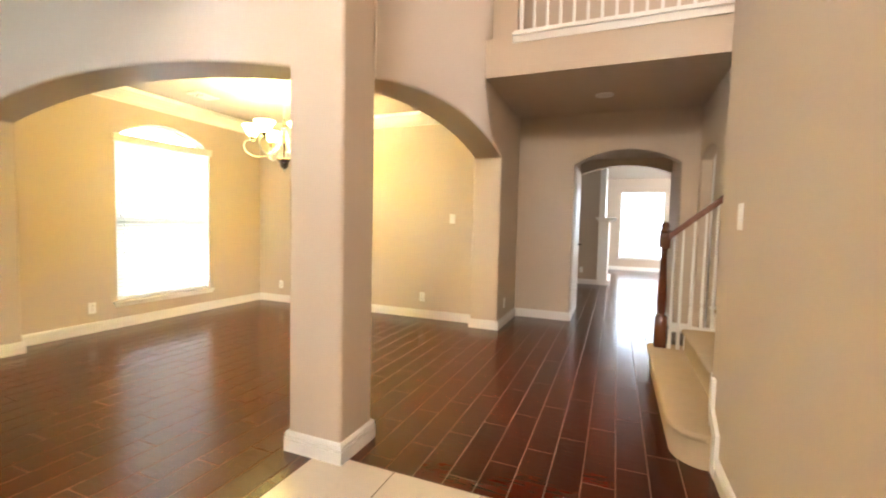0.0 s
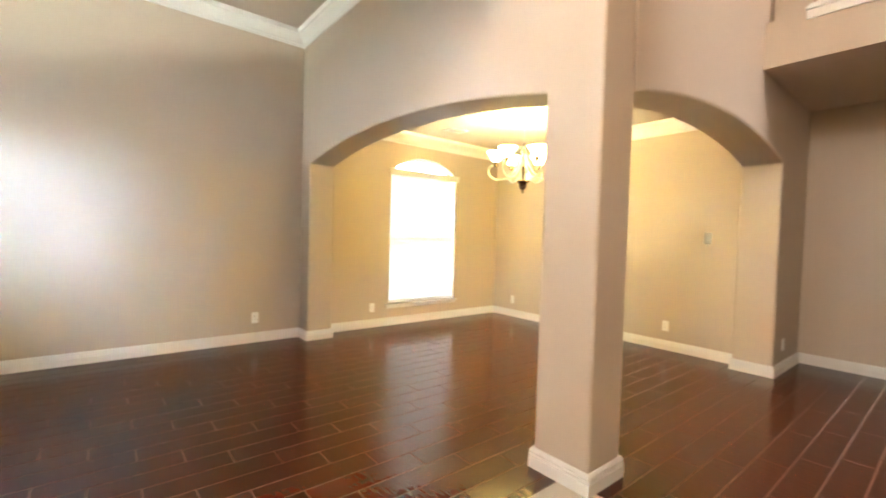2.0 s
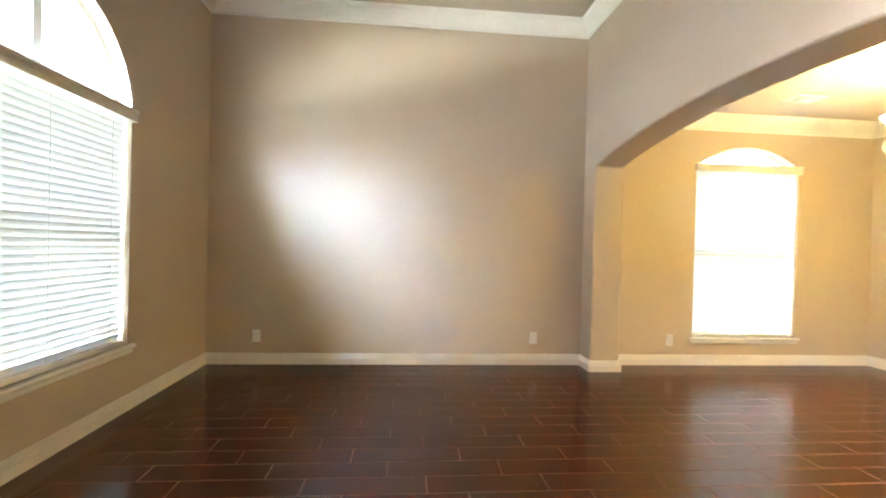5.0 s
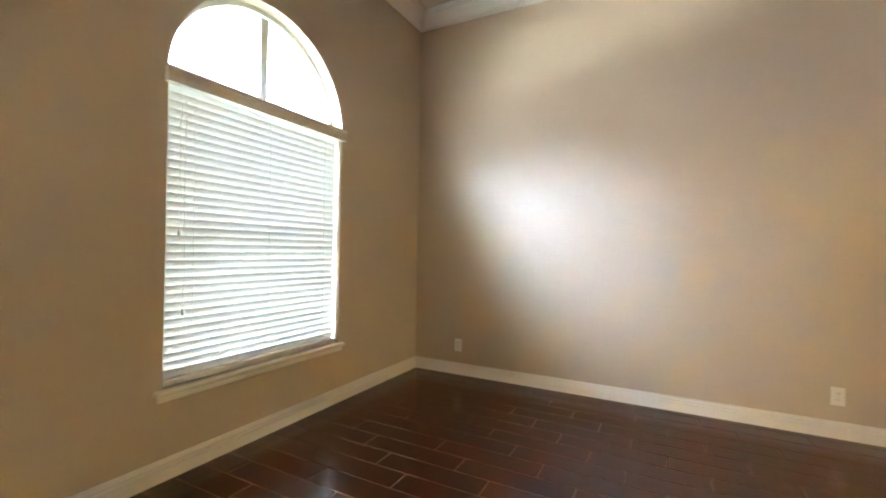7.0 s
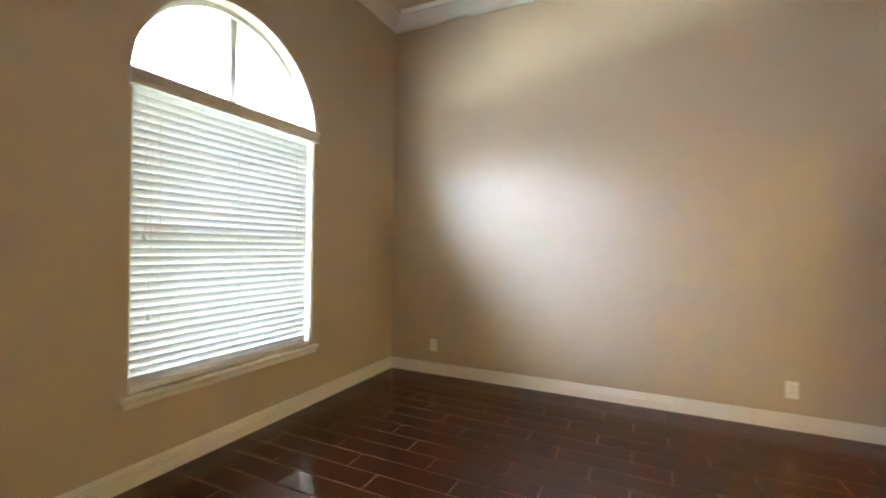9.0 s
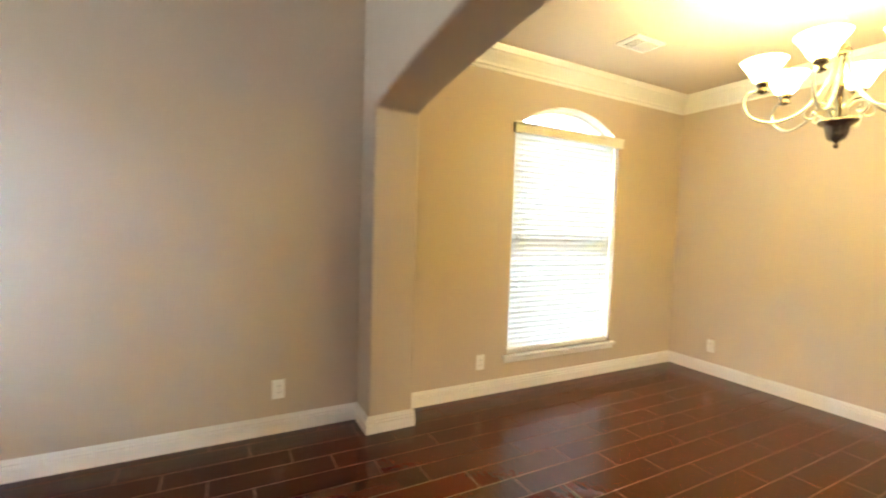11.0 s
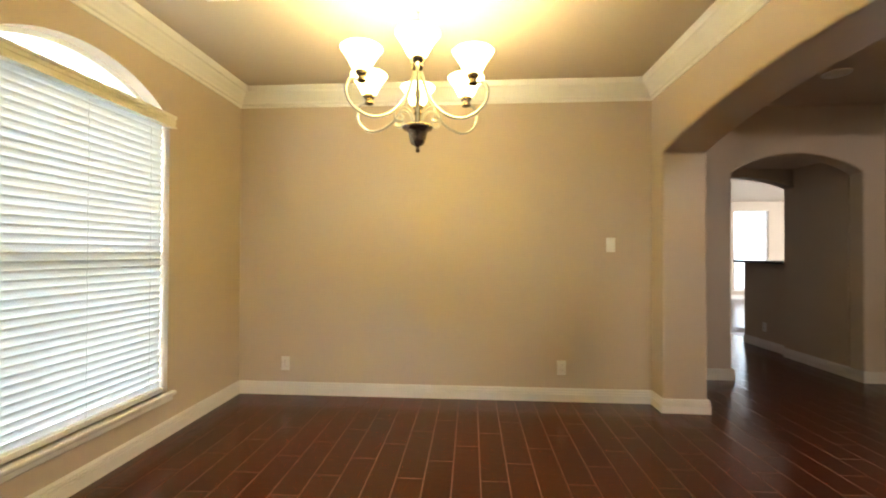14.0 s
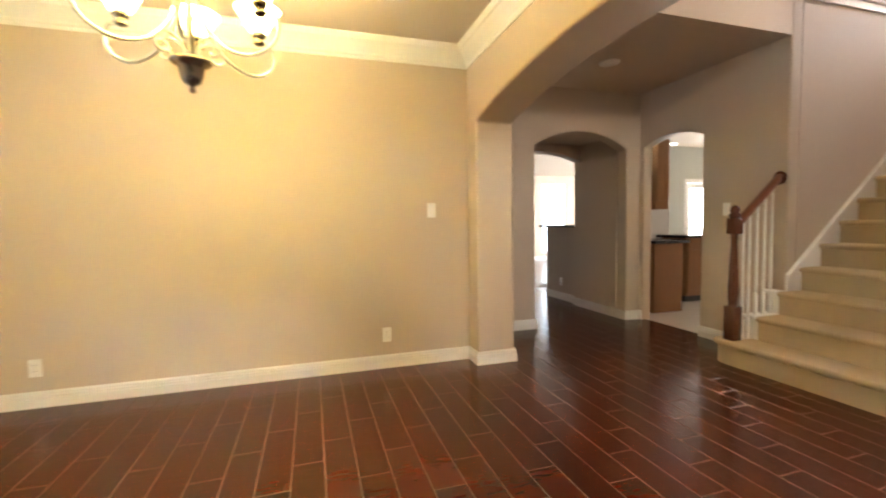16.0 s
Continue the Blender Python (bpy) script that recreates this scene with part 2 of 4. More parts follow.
def slab(loops, axis, w0, w1, round_off=0.0, rounded=None, sharp=None):
    """A wall from closed loops (first the outline, then holes) of (u, z); axis 'x': u runs along x and the wall spans y from w0 to w1."""
    bm = bmesh.new()
    edges = []
    for loop in loops:
        vs = [bm.verts.new((u, w0, z) if axis == "x" else (w0, u, z)) for u, z in loop]
        edges += [bm.edges.new((a, b)) for a, b in zip(vs, vs[1:] + vs[:1])]
    if len(loops) == 1:
        fs = [bm.faces.new(bm.verts[:])]
    else:
        fs = [g for g in bmesh.ops.triangle_fill(bm, use_beauty=True, edges=edges)["geom"] if isinstance(g, bmesh.types.BMFace)]
    ext = bmesh.ops.extrude_face_region(bm, geom=fs)["geom"]
    d = Vector((0, w1 - w0, 0)) if axis == "x" else Vector((w1 - w0, 0, 0))
    bmesh.ops.translate(bm, vec=d, verts=[g for g in ext if isinstance(g, bmesh.types.BMVert)])
    bmesh.ops.recalc_face_normals(bm, faces=bm.faces[:])
    if round_off:
        k = 0 if axis == "x" else 1
        pick = []
        for e in bm.edges:
            if len(e.link_faces) == 2 and e.calc_face_angle(0) > 0.7:
                a, b = e.verts[0].co, e.verts[1].co
                if rounded(a[k], a[2]) and rounded(b[k], b[2]) and not (sharp and sharp(a) and sharp(b)):
                    pick.append(e)
        if pick:
            bmesh.ops.bevel(bm, geom=pick, offset=round_off, segments=4, affect="EDGES", profile=0.5)
    return bm


def structure(name, bm, material, label, category):
    return tagged(obj(name, bm, material), label, category, kind="structure")


def sweep(profile, pts, closed=False):
    """Runs a moulding profile of (distance from the wall, height) along a plan path whose room lies to its right."""
    bm = bmesh.new()
    P = [Vector((x, y)) for x, y in pts]
    n = len(P)
    rings = []
    for i, p in enumerate(P):
        ds = []
        if closed or i > 0:
            ds.append((p - P[i - 1]).normalized())
        if closed or i < n - 1:
            ds.append((P[(i + 1) % n] - p).normalized())
        ns = [Vector((d.y, -d.x)) for d in ds]
        m = ns[0] if len(ns) == 1 else (ns[0] + ns[1]) / (1 + ns[0].dot(ns[1]))
        rings.append([bm.verts.new((p.x + m.x * a, p.y + m.y * a, z)) for a, z in profile])
    k = len(profile)
    for i in range(n if closed else n - 1):
        a, b = rings[i], rings[(i + 1) % n]
        for j in range(k):
            bm.faces.new((a[j], a[(j + 1) % k], b[(j + 1) % k], b[j]))
    if not closed:
        bm.faces.new(rings[0][::-1])
        bm.faces.new(rings[-1])
    return bm


# ---------------------------------------------------------------- the plan
XW, YS, YN = -3.715, -3.605, 3.158       # west wall, front wall, dining room's back wall
F0 = 0.033                             # level of the floor
CX, CY, CE = -0.33, 0.286, -0.008       # far sides of the corner column, and its side to the hall
PIERW, PIERE = -3.48, 2.966             # ends of the two arches
SPRING, RISE = 1.98, 0.16
HB, HN, HE, HC = 2.26, 3.86, 2.045, 2.61  # hall: beam, back wall, east wall, ceiling
XE, YE = 1.70, 0.87                    # foyer's east wall and its end at the stairs
LIVC, DINC, TOP = 3.434, 2.586, 5.6
STUB = -2.43
SKY_FOOT = 11.5                        # degrees up to an assumed tree line, where the glowing sky arcs start
SN = 2.26                              # open side of the first steps
FY, FC = 11.4, 2.6                     # family room's far wall and ceiling

# walls
def arch_south(lower):
    """The arch wall and its end column are one rounded body, cut apart at a level joint."""
    bm = slab([[(XW, 0), (PIERW, 0)] + arc(PIERW, CX, SPRING, RISE) + [(CX, -0.05), (CE, -0.05), (CE, SPRING), (CE, TOP), (XW, TOP)]], "x", 0, CY, 0.018,
              lambda u, z: PIERW - 0.01 <= u <= CX + 0.01 and z < 2.3 or u > CE - 0.01, lambda p: p.y > CY - 0.01 and p.z > SPRING - 0.01 and p.x > CE - 0.01)
    cut = SPRING - 0.12
    bmesh.ops.bisect_plane(bm, geom=bm.verts[:] + bm.edges[:] + bm.faces[:], plane_co=(0, 0, cut), plane_no=(0, 0, 1))
    out = [f for f in bm.faces if (f.calc_center_median().z < cut and f.calc_center_median().x > CX - 0.1) != lower]
    bmesh.ops.delete(bm, geom=out, context="FACES")
    return bm


structure("wall_arch_south", arch_south(False), PAINT, "beige wall with a wide arch to the dining room", "wall")
structure("column", arch_south(True), PAINT, "square beige drywall column with rounded corners", "column")
structure("wall_arch_east", slab([[(CY, SPRING)] + arc(CY, PIERE, SPRING, RISE)[1:] + [(PIERE, 0), (HN, 0), (HN, TOP), (CY, TOP)]], "y", CX, CE, 0.018,
          lambda u, z: CY + 0.02 < u <= PIERE + 0.01 and z < 2.3), PAINT, "beige wall with a wide arch to the hall", "wall")
LW = (-2.60, -1.36, 0.475, 2.01, 0.625)
DW = (1.18, 2.306, 0.317, 2.068, 0.215)


def window_loop(w):
    a, b, z0, z1, rise = w
    return [(a, z0), (b, z0)] + arc(b, a, z1, rise, 28)


near_lw = lambda u, z: LW[0] - 0.02 < u < LW[1] + 0.02 and 0.4 < z < 2.8
near_dw = lambda u, z: DW[0] - 0.02 < u < DW[1] + 0.02 and 0.3 < z < 2.5
structure("wall_front", slab([[(XW - 0.2, 0), (CX, 0), (CX, LIVC + 0.1), (XW - 0.2, LIVC + 0.1)], window_loop(LW)], "x", YS - 0.3, YS), PAINT, "beige front wall of the living room", "wall")
structure("wall_west_living", slab([[(YS, 0), (0, 0), (0, LIVC + 0.1), (YS, LIVC + 0.1)]], "y", XW - 0.2, XW), PAINT, "plain beige living room wall", "wall")
structure("wall_west_dining", slab([[(0, 0), (YN, 0), (YN, LIVC + 0.1), (0, LIVC + 0.1)], window_loop(DW)], "y", XW - 0.2, XW), PAINT, "beige dining room wall round the window", "wall")
structure("wall_north_dining", block(XW - 0.2, CX, YN, YN + 0.15, 0, LIVC), PAINT, "plain beige dining room wall", "wall")
structure("wall_stub", block(CX, 0, YS - 0.2, STUB, 0, TOP, 0.018, 3), PAINT, "beige wall end between foyer and living room", "wall")
structure("wall_header_living", block(CX, 0, STUB, 0, 3.05, TOP), PAINT, "beige wall above the living room opening", "wall")
structure("wall_foyer_south", slab([[(0, 0), (XE + 0.2, 0), (XE + 0.2, TOP), (0, TOP)], [(0.55, 3.4), (1.15, 3.4), (1.15, 3.85), (0.55, 3.85)]], "x", YS - 0.2, YS), PAINT, "beige foyer wall with an added high window", "wall")
structure("wall_foyer_east", block(XE, XE + 0.12, YS, YE, 0, TOP, 0.012, 2), PAINT, "beige foyer wall beside the stairs", "wall")
structure("wall_stairs_south", block(XE + 0.12, 6.2, YE - 0.12, YE, 0, TOP), PAINT, "beige wall along the stairs", "wall")
structure("wall_stairs_east", slab([[(YE - 0.12, 0), (HN, 0), (HN, TOP), (YE - 0.12, TOP)], [(1.05, 3.8), (2.15, 3.8), (2.15, 5.0), (1.05, 5.0)]], "y", 6.2, 6.3), PAINT, "beige wall with a high window over the stairs", "wall")
structure("wall_stairs_north", block(HE + 0.12, 6.2, SN, SN + 0.2, 0, 2.965), PAINT, "beige wall along the stairs", "wall")
structure("wall_hall_beam", block(CE, HE, HB, HB + 0.2, HC, 2.965), PAINT, "beige beam below the upper landing", "wall")
KA = (3.04, 3.80)
structure("wall_hall_east", slab([[(SN, 0), (KA[0], 0)] + arc(KA[0], KA[1], 2.0, 0.08) + [(KA[1], 0), (HN, 0), (HN, 2.964), (SN, 2.964)]], "y", HE, HE + 0.12, 0.018,
          lambda u, z: KA[0] - 0.01 <= u <= KA[1] + 0.01 and z < 2.15 or u < SN + 0.01), PAINT, "beige hall wall with a narrow arch to the kitchen", "wall")
HA = (0.69, 1.86)
structure("wall_hall_north", slab([[(CX, 0), (HA[0], 0)] + arc(HA[0], HA[1], 1.985, 0.175) + [(HA[1], 0), (HE + 0.12, 0), (HE + 0.12, TOP), (CX, TOP)]], "x", HN, HN + 0.16, 0.018,
          lambda u, z: HA[0] - 0.01 <= u <= HA[1] + 0.01 and z < 2.3), PAINT, "beige hall wall with an arched passage", "wall")
structure("wall_passage_west", block(HA[0] - 0.12, HA[0], HN + 0.16, 4.80, 0, 2.4), PAINT, "beige side wall of the passage", "wall")
structure("wall_passage_east", block(HA[1], HA[1] + 0.12, HN + 0.16, 4.86, 0, 2.4), PAINT, "beige side wall of the passage", "wall")
structure("wall_passage_arch", slab([[(HA[0], 1.97)] + arc(HA[0], HA[1], 1.97, 0.12)[1:] + [(HA[1], 2.55), (HA[0], 2.55)]], "x", 4.72, 4.86), PAINT, "beige wall above the far arch of the passage", "wall")
structure("ceiling_passage", block(HA[0], HA[1], HN + 0.16, 4.72, 2.18, 2.22), PAINT, "beige passage ceiling", "ceiling")
structure("wall_family_south", block(-2.0, HA[0] - 0.12, 4.64, 4.76, 0, FC), PAINT, "beige family room wall", "wall")
structure("wall_family_west", block(-2.1, -2.0, 4.64, FY, 0, FC), PAINT, "beige family room wall", "wall")
FW1, FW2, FW3 = (1.29, 2.42, 0.38, 2.24), (5.18, 6.04, 0.27, 2.36), (2.52, 3.65, 0.38, 2.24)
rect = lambda w: [(w[0], w[2]), (w[1], w[2]), (w[1], w[3]), (w[0], w[3])]
structure("wall_family_north", slab([[(-2.1, 0), (8.0, 0), (8.0, FC), (-2.1, FC)], rect(FW1), rect(FW2), rect(FW3)], "x", FY, FY + 0.16), PAINT, "beige far wall with windows", "wall")
# The opening is unseen, added for the east fill lamp.
structure("wall_family_east", slab([[(2.45, 0), (FY, 0), (FY, FC), (2.45, FC)], [(7.0, 0.5), (9.4, 0.5), (9.4, 2.3), (7.0, 2.3)]], "y", 8.0, 8.1), PAINT, "beige wall", "wall")
structure("wall_chimney", block(-2.0, 0.86, 7.7, 8.1, 0, FC), PAINT, "beige wall beside the fireplace", "wall")

# ceilings
structure("ceiling_living", block(XW, CX, YS, 0, LIVC, LIVC + 0.1), CEIL, "beige living room ceiling", "ceiling")
structure("ceiling_dining", block(XW, CX, CY, YN, DINC, DINC + 0.1), CEIL, "beige dining room ceiling", "ceiling")
structure("ceiling_hall", block(CE, HE, HB + 0.2, HN, HC, HC + 0.1), PAINT, "beige hall ceiling", "ceiling")
structure("ceiling_foyer", block(0, 6.3, YS, HN, TOP, TOP + 0.1), CEIL, "beige foyer ceiling", "ceiling")
structure("ceiling_family", block(-2.1, 8.1, 4.76, FY, FC, FC + 0.1), CEIL, "pale family room ceiling", "ceiling")
structure("ceiling_kitchen", block(HE + 0.12, 8.1, 2.45, 4.76, FC, FC + 0.1), CEIL, "pale kitchen ceiling", "ceiling")
structure("wall_landing_back", block(HE + 0.12, 6.2, HN, HN + 0.1, FC + 0.11, TOP), PAINT, "beige upper landing wall", "wall")

# mouldings
BASE = [(a, F0 + h) for a, h in ((0, -0.02), (0.017, -0.02), (0.017, 0.0595), (0.008, 0.0605), (0.007, 0.065), (0.0165, 0.0675), (0.0165, 0.078), (0.006, 0.080),
                                (0.0055, 0.0845), (0.0145, 0.0865), (0.014, 0.094), (0.009, 0.101), (0.006, 0.106), (0, 0.106))]
CROWN = [(a * 0.92, h * 0.9) for a, h in ((0, 0), (0.012, 0), (0.014, 0.02), (0.028, 0.03), (0.034, 0.046), (0.06, 0.075), (0.09, 0.10), (0.10, 0.112), (0.118, 0.118), (0.124, 0.135), (0.13, 0.15), (0.13, 0.165), (0, 0.165))]


def baseboard(pts, closed=False):
    structure("baseboard", sweep(BASE, pts, closed), WHITE, "white stepped baseboard", "baseboard")


baseboard([(0, YS), (0, STUB), (CX, STUB), (CX, YS), (XW, YS), (XW, 0), (PIERW, 0), (PIERW, CY), (XW, CY), (XW, YN), (CX, YN), (CX, PIERE), (CE, PIERE), (CE, HN), (HA[0], HN), (HA[0], 4.02)])
baseboard([(CX, 0), (CE, 0), (CE, CY), (CX, CY)], True)
baseboard([(HA[1], 4.86), (HA[1], HN), (HE, HN), (HE, KA[1])])
baseboard([(HE, KA[0]), (HE, 2.46)])
baseboard([(XE, 0.62), (XE, YS), (0.05, YS)])
baseboard([(-1.9, 7.7), (0.86, 7.7)])
baseboard([(-1.9, FY), (7.9, FY)])
for name, z, pts in (("crown_moulding", LIVC, [(CX, YS), (XW, YS), (XW, 0), (CX, 0)]), ("crown_moulding", DINC, [(CX, CY), (XW, CY), (XW, YN), (CX, YN)])):
    structure(name, sweep([(a, z - 0.1485 + h) for a, h in CROWN], pts, True), WHITE, "white crown moulding under the ceiling", "moulding")

# ---------------------------------------------------------------- windows with blinds
def window(n, w, axis, face, out, blind=True, label="", mull=True):
    """A window in its opening w = (u0, u1, z0, z1, rise). face: the wall's inner face; out: the sign of the way outside."""
    u0, u1, z0, z1, rise = w
    W = root("window_" + n)
    tagged(W, label, "window", kind="structure")

    def bx(ua, ub, da, db, za, zb, bevel=0.0):
        a, b = sorted((face + out * da, face + out * db))
        return block(ua, ub, a, b, za, zb, bevel) if axis == "x" else block(a, b, ua, ub, za, zb, bevel)

    a, b = sorted((face + out * 0.085, face + out * 0.135))
    fr = part("window_frame", slab([[(u0, z0), (u1, z0)] + arc(u1, u0, z1, rise, 28),
                                    [(u0 + 0.032, z0 + 0.04), (u1 - 0.032, z0 + 0.04)] + arc(u1 - 0.032, u0 + 0.032, z1, rise - 0.032, 28)], axis, a, b), WHITE, W)
    part("window_rail", bx(u0 + 0.045, u1 - 0.045, 0.09, 0.13, z1 - 0.03, z1 + 0.03), WHITE, W)
    if mull:
        part("mullion", bx((u0 + u1) / 2 - 0.03, (u0 + u1) / 2 + 0.03, 0.09, 0.13, z1 + 0.03, z1 + rise - 0.04), WHITE, W)
    part("meeting_rail", bx(u0 + 0.045, u1 - 0.045, 0.09, 0.13, (z0 + z1) / 2 - 0.025, (z0 + z1) / 2 + 0.025), WHITE, W)
    a, b = sorted((face + out * 0.105, face + out * 0.111))
    pane = part("pane", slab([[(u0 + 0.03, z0 + 0.03), (u1 - 0.03, z0 + 0.03)] + arc(u1 - 0.03, u0 + 0.03, z1, rise - 0.03, 28)], axis, a, b), GLASS, W)
    pane.visible_shadow = False
    part("window_sill", bx(u0 - 0.045, u1 + 0.045, -0.034, 0.085, z0 - 0.026, z0, 0.006), WHITE, W)
    part("sill_apron", bx(u0 - 0.03, u1 + 0.03, -0.018, -0.001, z0 - 0.060, z0 - 0.027, 0.005), WHITE, W)
    # blind
    B = root("window_blind")
    tagged(B, "white horizontal slat blind lowered over the window", "blind", "window blinds")
    vb = bx(u0 - 0.018, u1 + 0.018, -0.03, 0.02, z1 - 0.045, z1 + 0.03, 0.005)
    for da, za, zb in ((-0.036, z1 + 0.012, z1 + 0.034), (-0.034, z1 - 0.048, z1 - 0.036), (-0.0325, z1 - 0.012, z1 - 0.004)):
        a, b = sorted((face + out * da, face + out * -0.029))
        if axis == "x":
            cuboid(vb, u0 - 0.022, u1 + 0.022, a, b, za, zb, 0.002)
        else:
            cuboid(vb, a, b, u0 - 0.022, u1 + 0.022, za, zb, 0.002)
    part("valance", vb, WHITE, B, "cream moulded wooden valance")
    part("headrail", bx(u0 + 0.01, u1 - 0.01, 0.022, 0.07, z1 - 0.03, z1 + 0.02), WHITE, B)
    part("bottom_rail", bx(u0 + 0.012, u1 - 0.012, 0.02, 0.07, z0 + 0.002, z0 + 0.034, 0.003), WHITE, B)
    count = int((z1 - z0 - 0.09) / 0.0402)
    tilt = radians(72 if axis == "x" else 69)
    first = None
    for i in range(count):
        z = z0 + 0.055 + i * (z1 - 0.05 - z0 - 0.055) / (count - 1)
        if first is None:
            bm = bmesh.new()
            rows = []
            for k in range(5):
                s = -0.025 + 0.0125 * k
                crown = 0.003 * (1 - (s / 0.025) ** 2)
                for th in (0.0012, -0.0012):
                    d = s * math.cos(tilt) * -out + -out * -crown * math.sin(tilt)
                    h = s * math.sin(tilt) + (crown + th) * math.cos(tilt)
                    rows.append((d, h))
            ends = []
            for u in (u0 + 0.012, u1 - 0.012):
                ends.append([bm.verts.new((u, d, h) if axis == "x" else (d, u, h)) for d, h in rows])
            order = [0, 2, 4, 6, 8, 9, 7, 5, 3, 1]
            for p, q in zip(order, order[1:] + order[:1]):
                bm.faces.new((ends[0][p], ends[0][q], ends[1][q], ends[1][p]))
            bm.faces.new([ends[0][p] for p in order])
            bm.faces.new([ends[1][p] for p in order[::-1]])
            first = part("slat", bm, SLAT_S if axis == "x" else SLAT_W, B)
            s_ob = first
        else:
            s_ob = new("slat", first.data)
            s_ob.parent = B
        off = face + out * 0.045
        wob = 0.0004 * math.sin(i * 2.3)
        s_ob.location = (0, off, z + wob) if axis == "x" else (off, 0, z + wob)
    for f in (0.12, 0.5, 0.88):
        u = u0 + f * (u1 - u0)
        for dd in (0.018, 0.072):
            part("ladder_cord", bx(u - 0.0005, u + 0.0005, dd, dd + 0.001, z0 + 0.02, z1 - 0.03), WHITE, B)
    for f, zb in ((0.06, 1.25), (0.08, 0.85)):
        u = u1 - f * (u1 - u0) if out < 0 and axis == "x" else u0 + f * (u1 - u0)
        bm = bx(u - 0.0007, u + 0.0007, 0.0125, 0.0139, zb, z1 - 0.04)
        lathe([(0.002, 0.0), (0.006, 0.004), (0.007, 0.02), (0.003, 0.035), (0.001, 0.036)], 8, bm, (u, face + out * 0.013, zb - 0.03) if axis == "x" else (face + out * 0.013, u, zb - 0.03))
        part("lift_cord", bm, WHITE, B, "white lift cord with a tassel")
    return W


window("1", LW, "x", YS, -1, label="tall round-topped window with white frame and blind")
window("2", DW, "y", XW, -1, label="tall arch-topped window with white frame and blind", mull=False)


def plain_window(n, w, face, out, label):
    W = root("window_" + n)
    tagged(W, label, "window", kind="structure")
    u0, u1, z0, z1 = w
    y = lambda a, b: sorted((face + out * a, face + out * b))
    part("window_frame", slab([rect(w), rect((u0 + 0.04, u1 - 0.04, z0 + 0.04, z1 - 0.04))], "x", *y(0.06, 0.11)), WHITE, W)
    part("meeting_rail", block(u0 + 0.04, u1 - 0.04, *y(0.07, 0.10), (z0 + z1) / 2 - 0.02, (z0 + z1) / 2 + 0.02), WHITE, W)
    p = part("pane", block(u0 + 0.03, u1 - 0.03, *y(0.085, 0.09), z0 + 0.03, z1 - 0.03), GLASS, W)
    p.visible_shadow = False
    part("window_sill", block(u0 - 0.04, u1 + 0.04, *y(-0.03, 0.06), z0 - 0.03, z0, 0.004), WHITE, W)


plain_window("3", FW1, FY, 1, "bright family room window with white frame")
plain_window("4", FW2, FY, 1, "tall bright window in the far wall")
plain_window("6", FW3, FY, 1, "bright family room window with white frame")
# Unseen window, added as the opening of the foyer's fill lamp.
plain_window("5", (0.55, 1.15, 3.4, 3.85), YS, -1, "unseen high window added over the entrance")

# outside
structure("ground", block(-400, 400, -400, 400, -0.6, -0.25), GRASS, "green lawn round the house", "ground")
def curved_backdrop(material, r, a0, a1, z0, z1, n=24):
    """A thin upright arc round the front window; angles run from south towards east."""
    bm = bmesh.new()
    cols = []
    for k in range(n + 1):
        a = radians(a0 + (a1 - a0) * k / n)
        cols.append([bm.verts.new((-2.0 + q * math.sin(a), YS - q * math.cos(a), z)) for q, z in ((r, z0), (r, z1), (r + 0.1, z1), (r + 0.1, z0))])
    for a, b in zip(cols, cols[1:]):
        for i in range(4):
            bm.faces.new((a[i], a[(i + 1) % 4], b[(i + 1) % 4], b[i]))
    bm.faces.new(cols[0][::-1])
    bm.faces.new(cols[-1])
    structure("backdrop", bm, material, "glowing backdrop standing in for daylight outside the windows", "backdrop")


# Glowing arcs act as sky, brightest eastward to pool light on the west wall.
curved_backdrop(HIGH, 14.0, 33, 88, 8.52, 34)
curved_backdrop(LOW, 14.0, 33, 88, 2.3 + 14 * math.tan(radians(SKY_FOOT)), 8.5)
curved_backdrop(SOUTH, 14.0, -80, 32.9, 2.3 + 14 * math.tan(radians(SKY_FOOT)), 24)
# Added low glowing arc that throws light up onto the living room's upper wall.
curved_backdrop(BOUNCE, 7.0, 15, 88, -0.25, 0.5)
curved_backdrop(SIDE, 14.1, -80, 88, 0.0, 2.28 + 14 * math.tan(radians(SKY_FOOT)))
# Flat glowing boards act as daylight; the kitchen door's stands inside the house.
for m, b in ((WEST, (-8.1, -8.0, -3.0, 9, 1.2, 9)), (DOORGLOW, (4.9, 7.6, 6.9, 7.0, 0.0, 2.5)), (FAR, (-3, 9, 14.0, 14.1, 0.0, 6))):
    structure("backdrop", block(*b), m, "glowing backdrop standing in for daylight outside the windows", "backdrop")

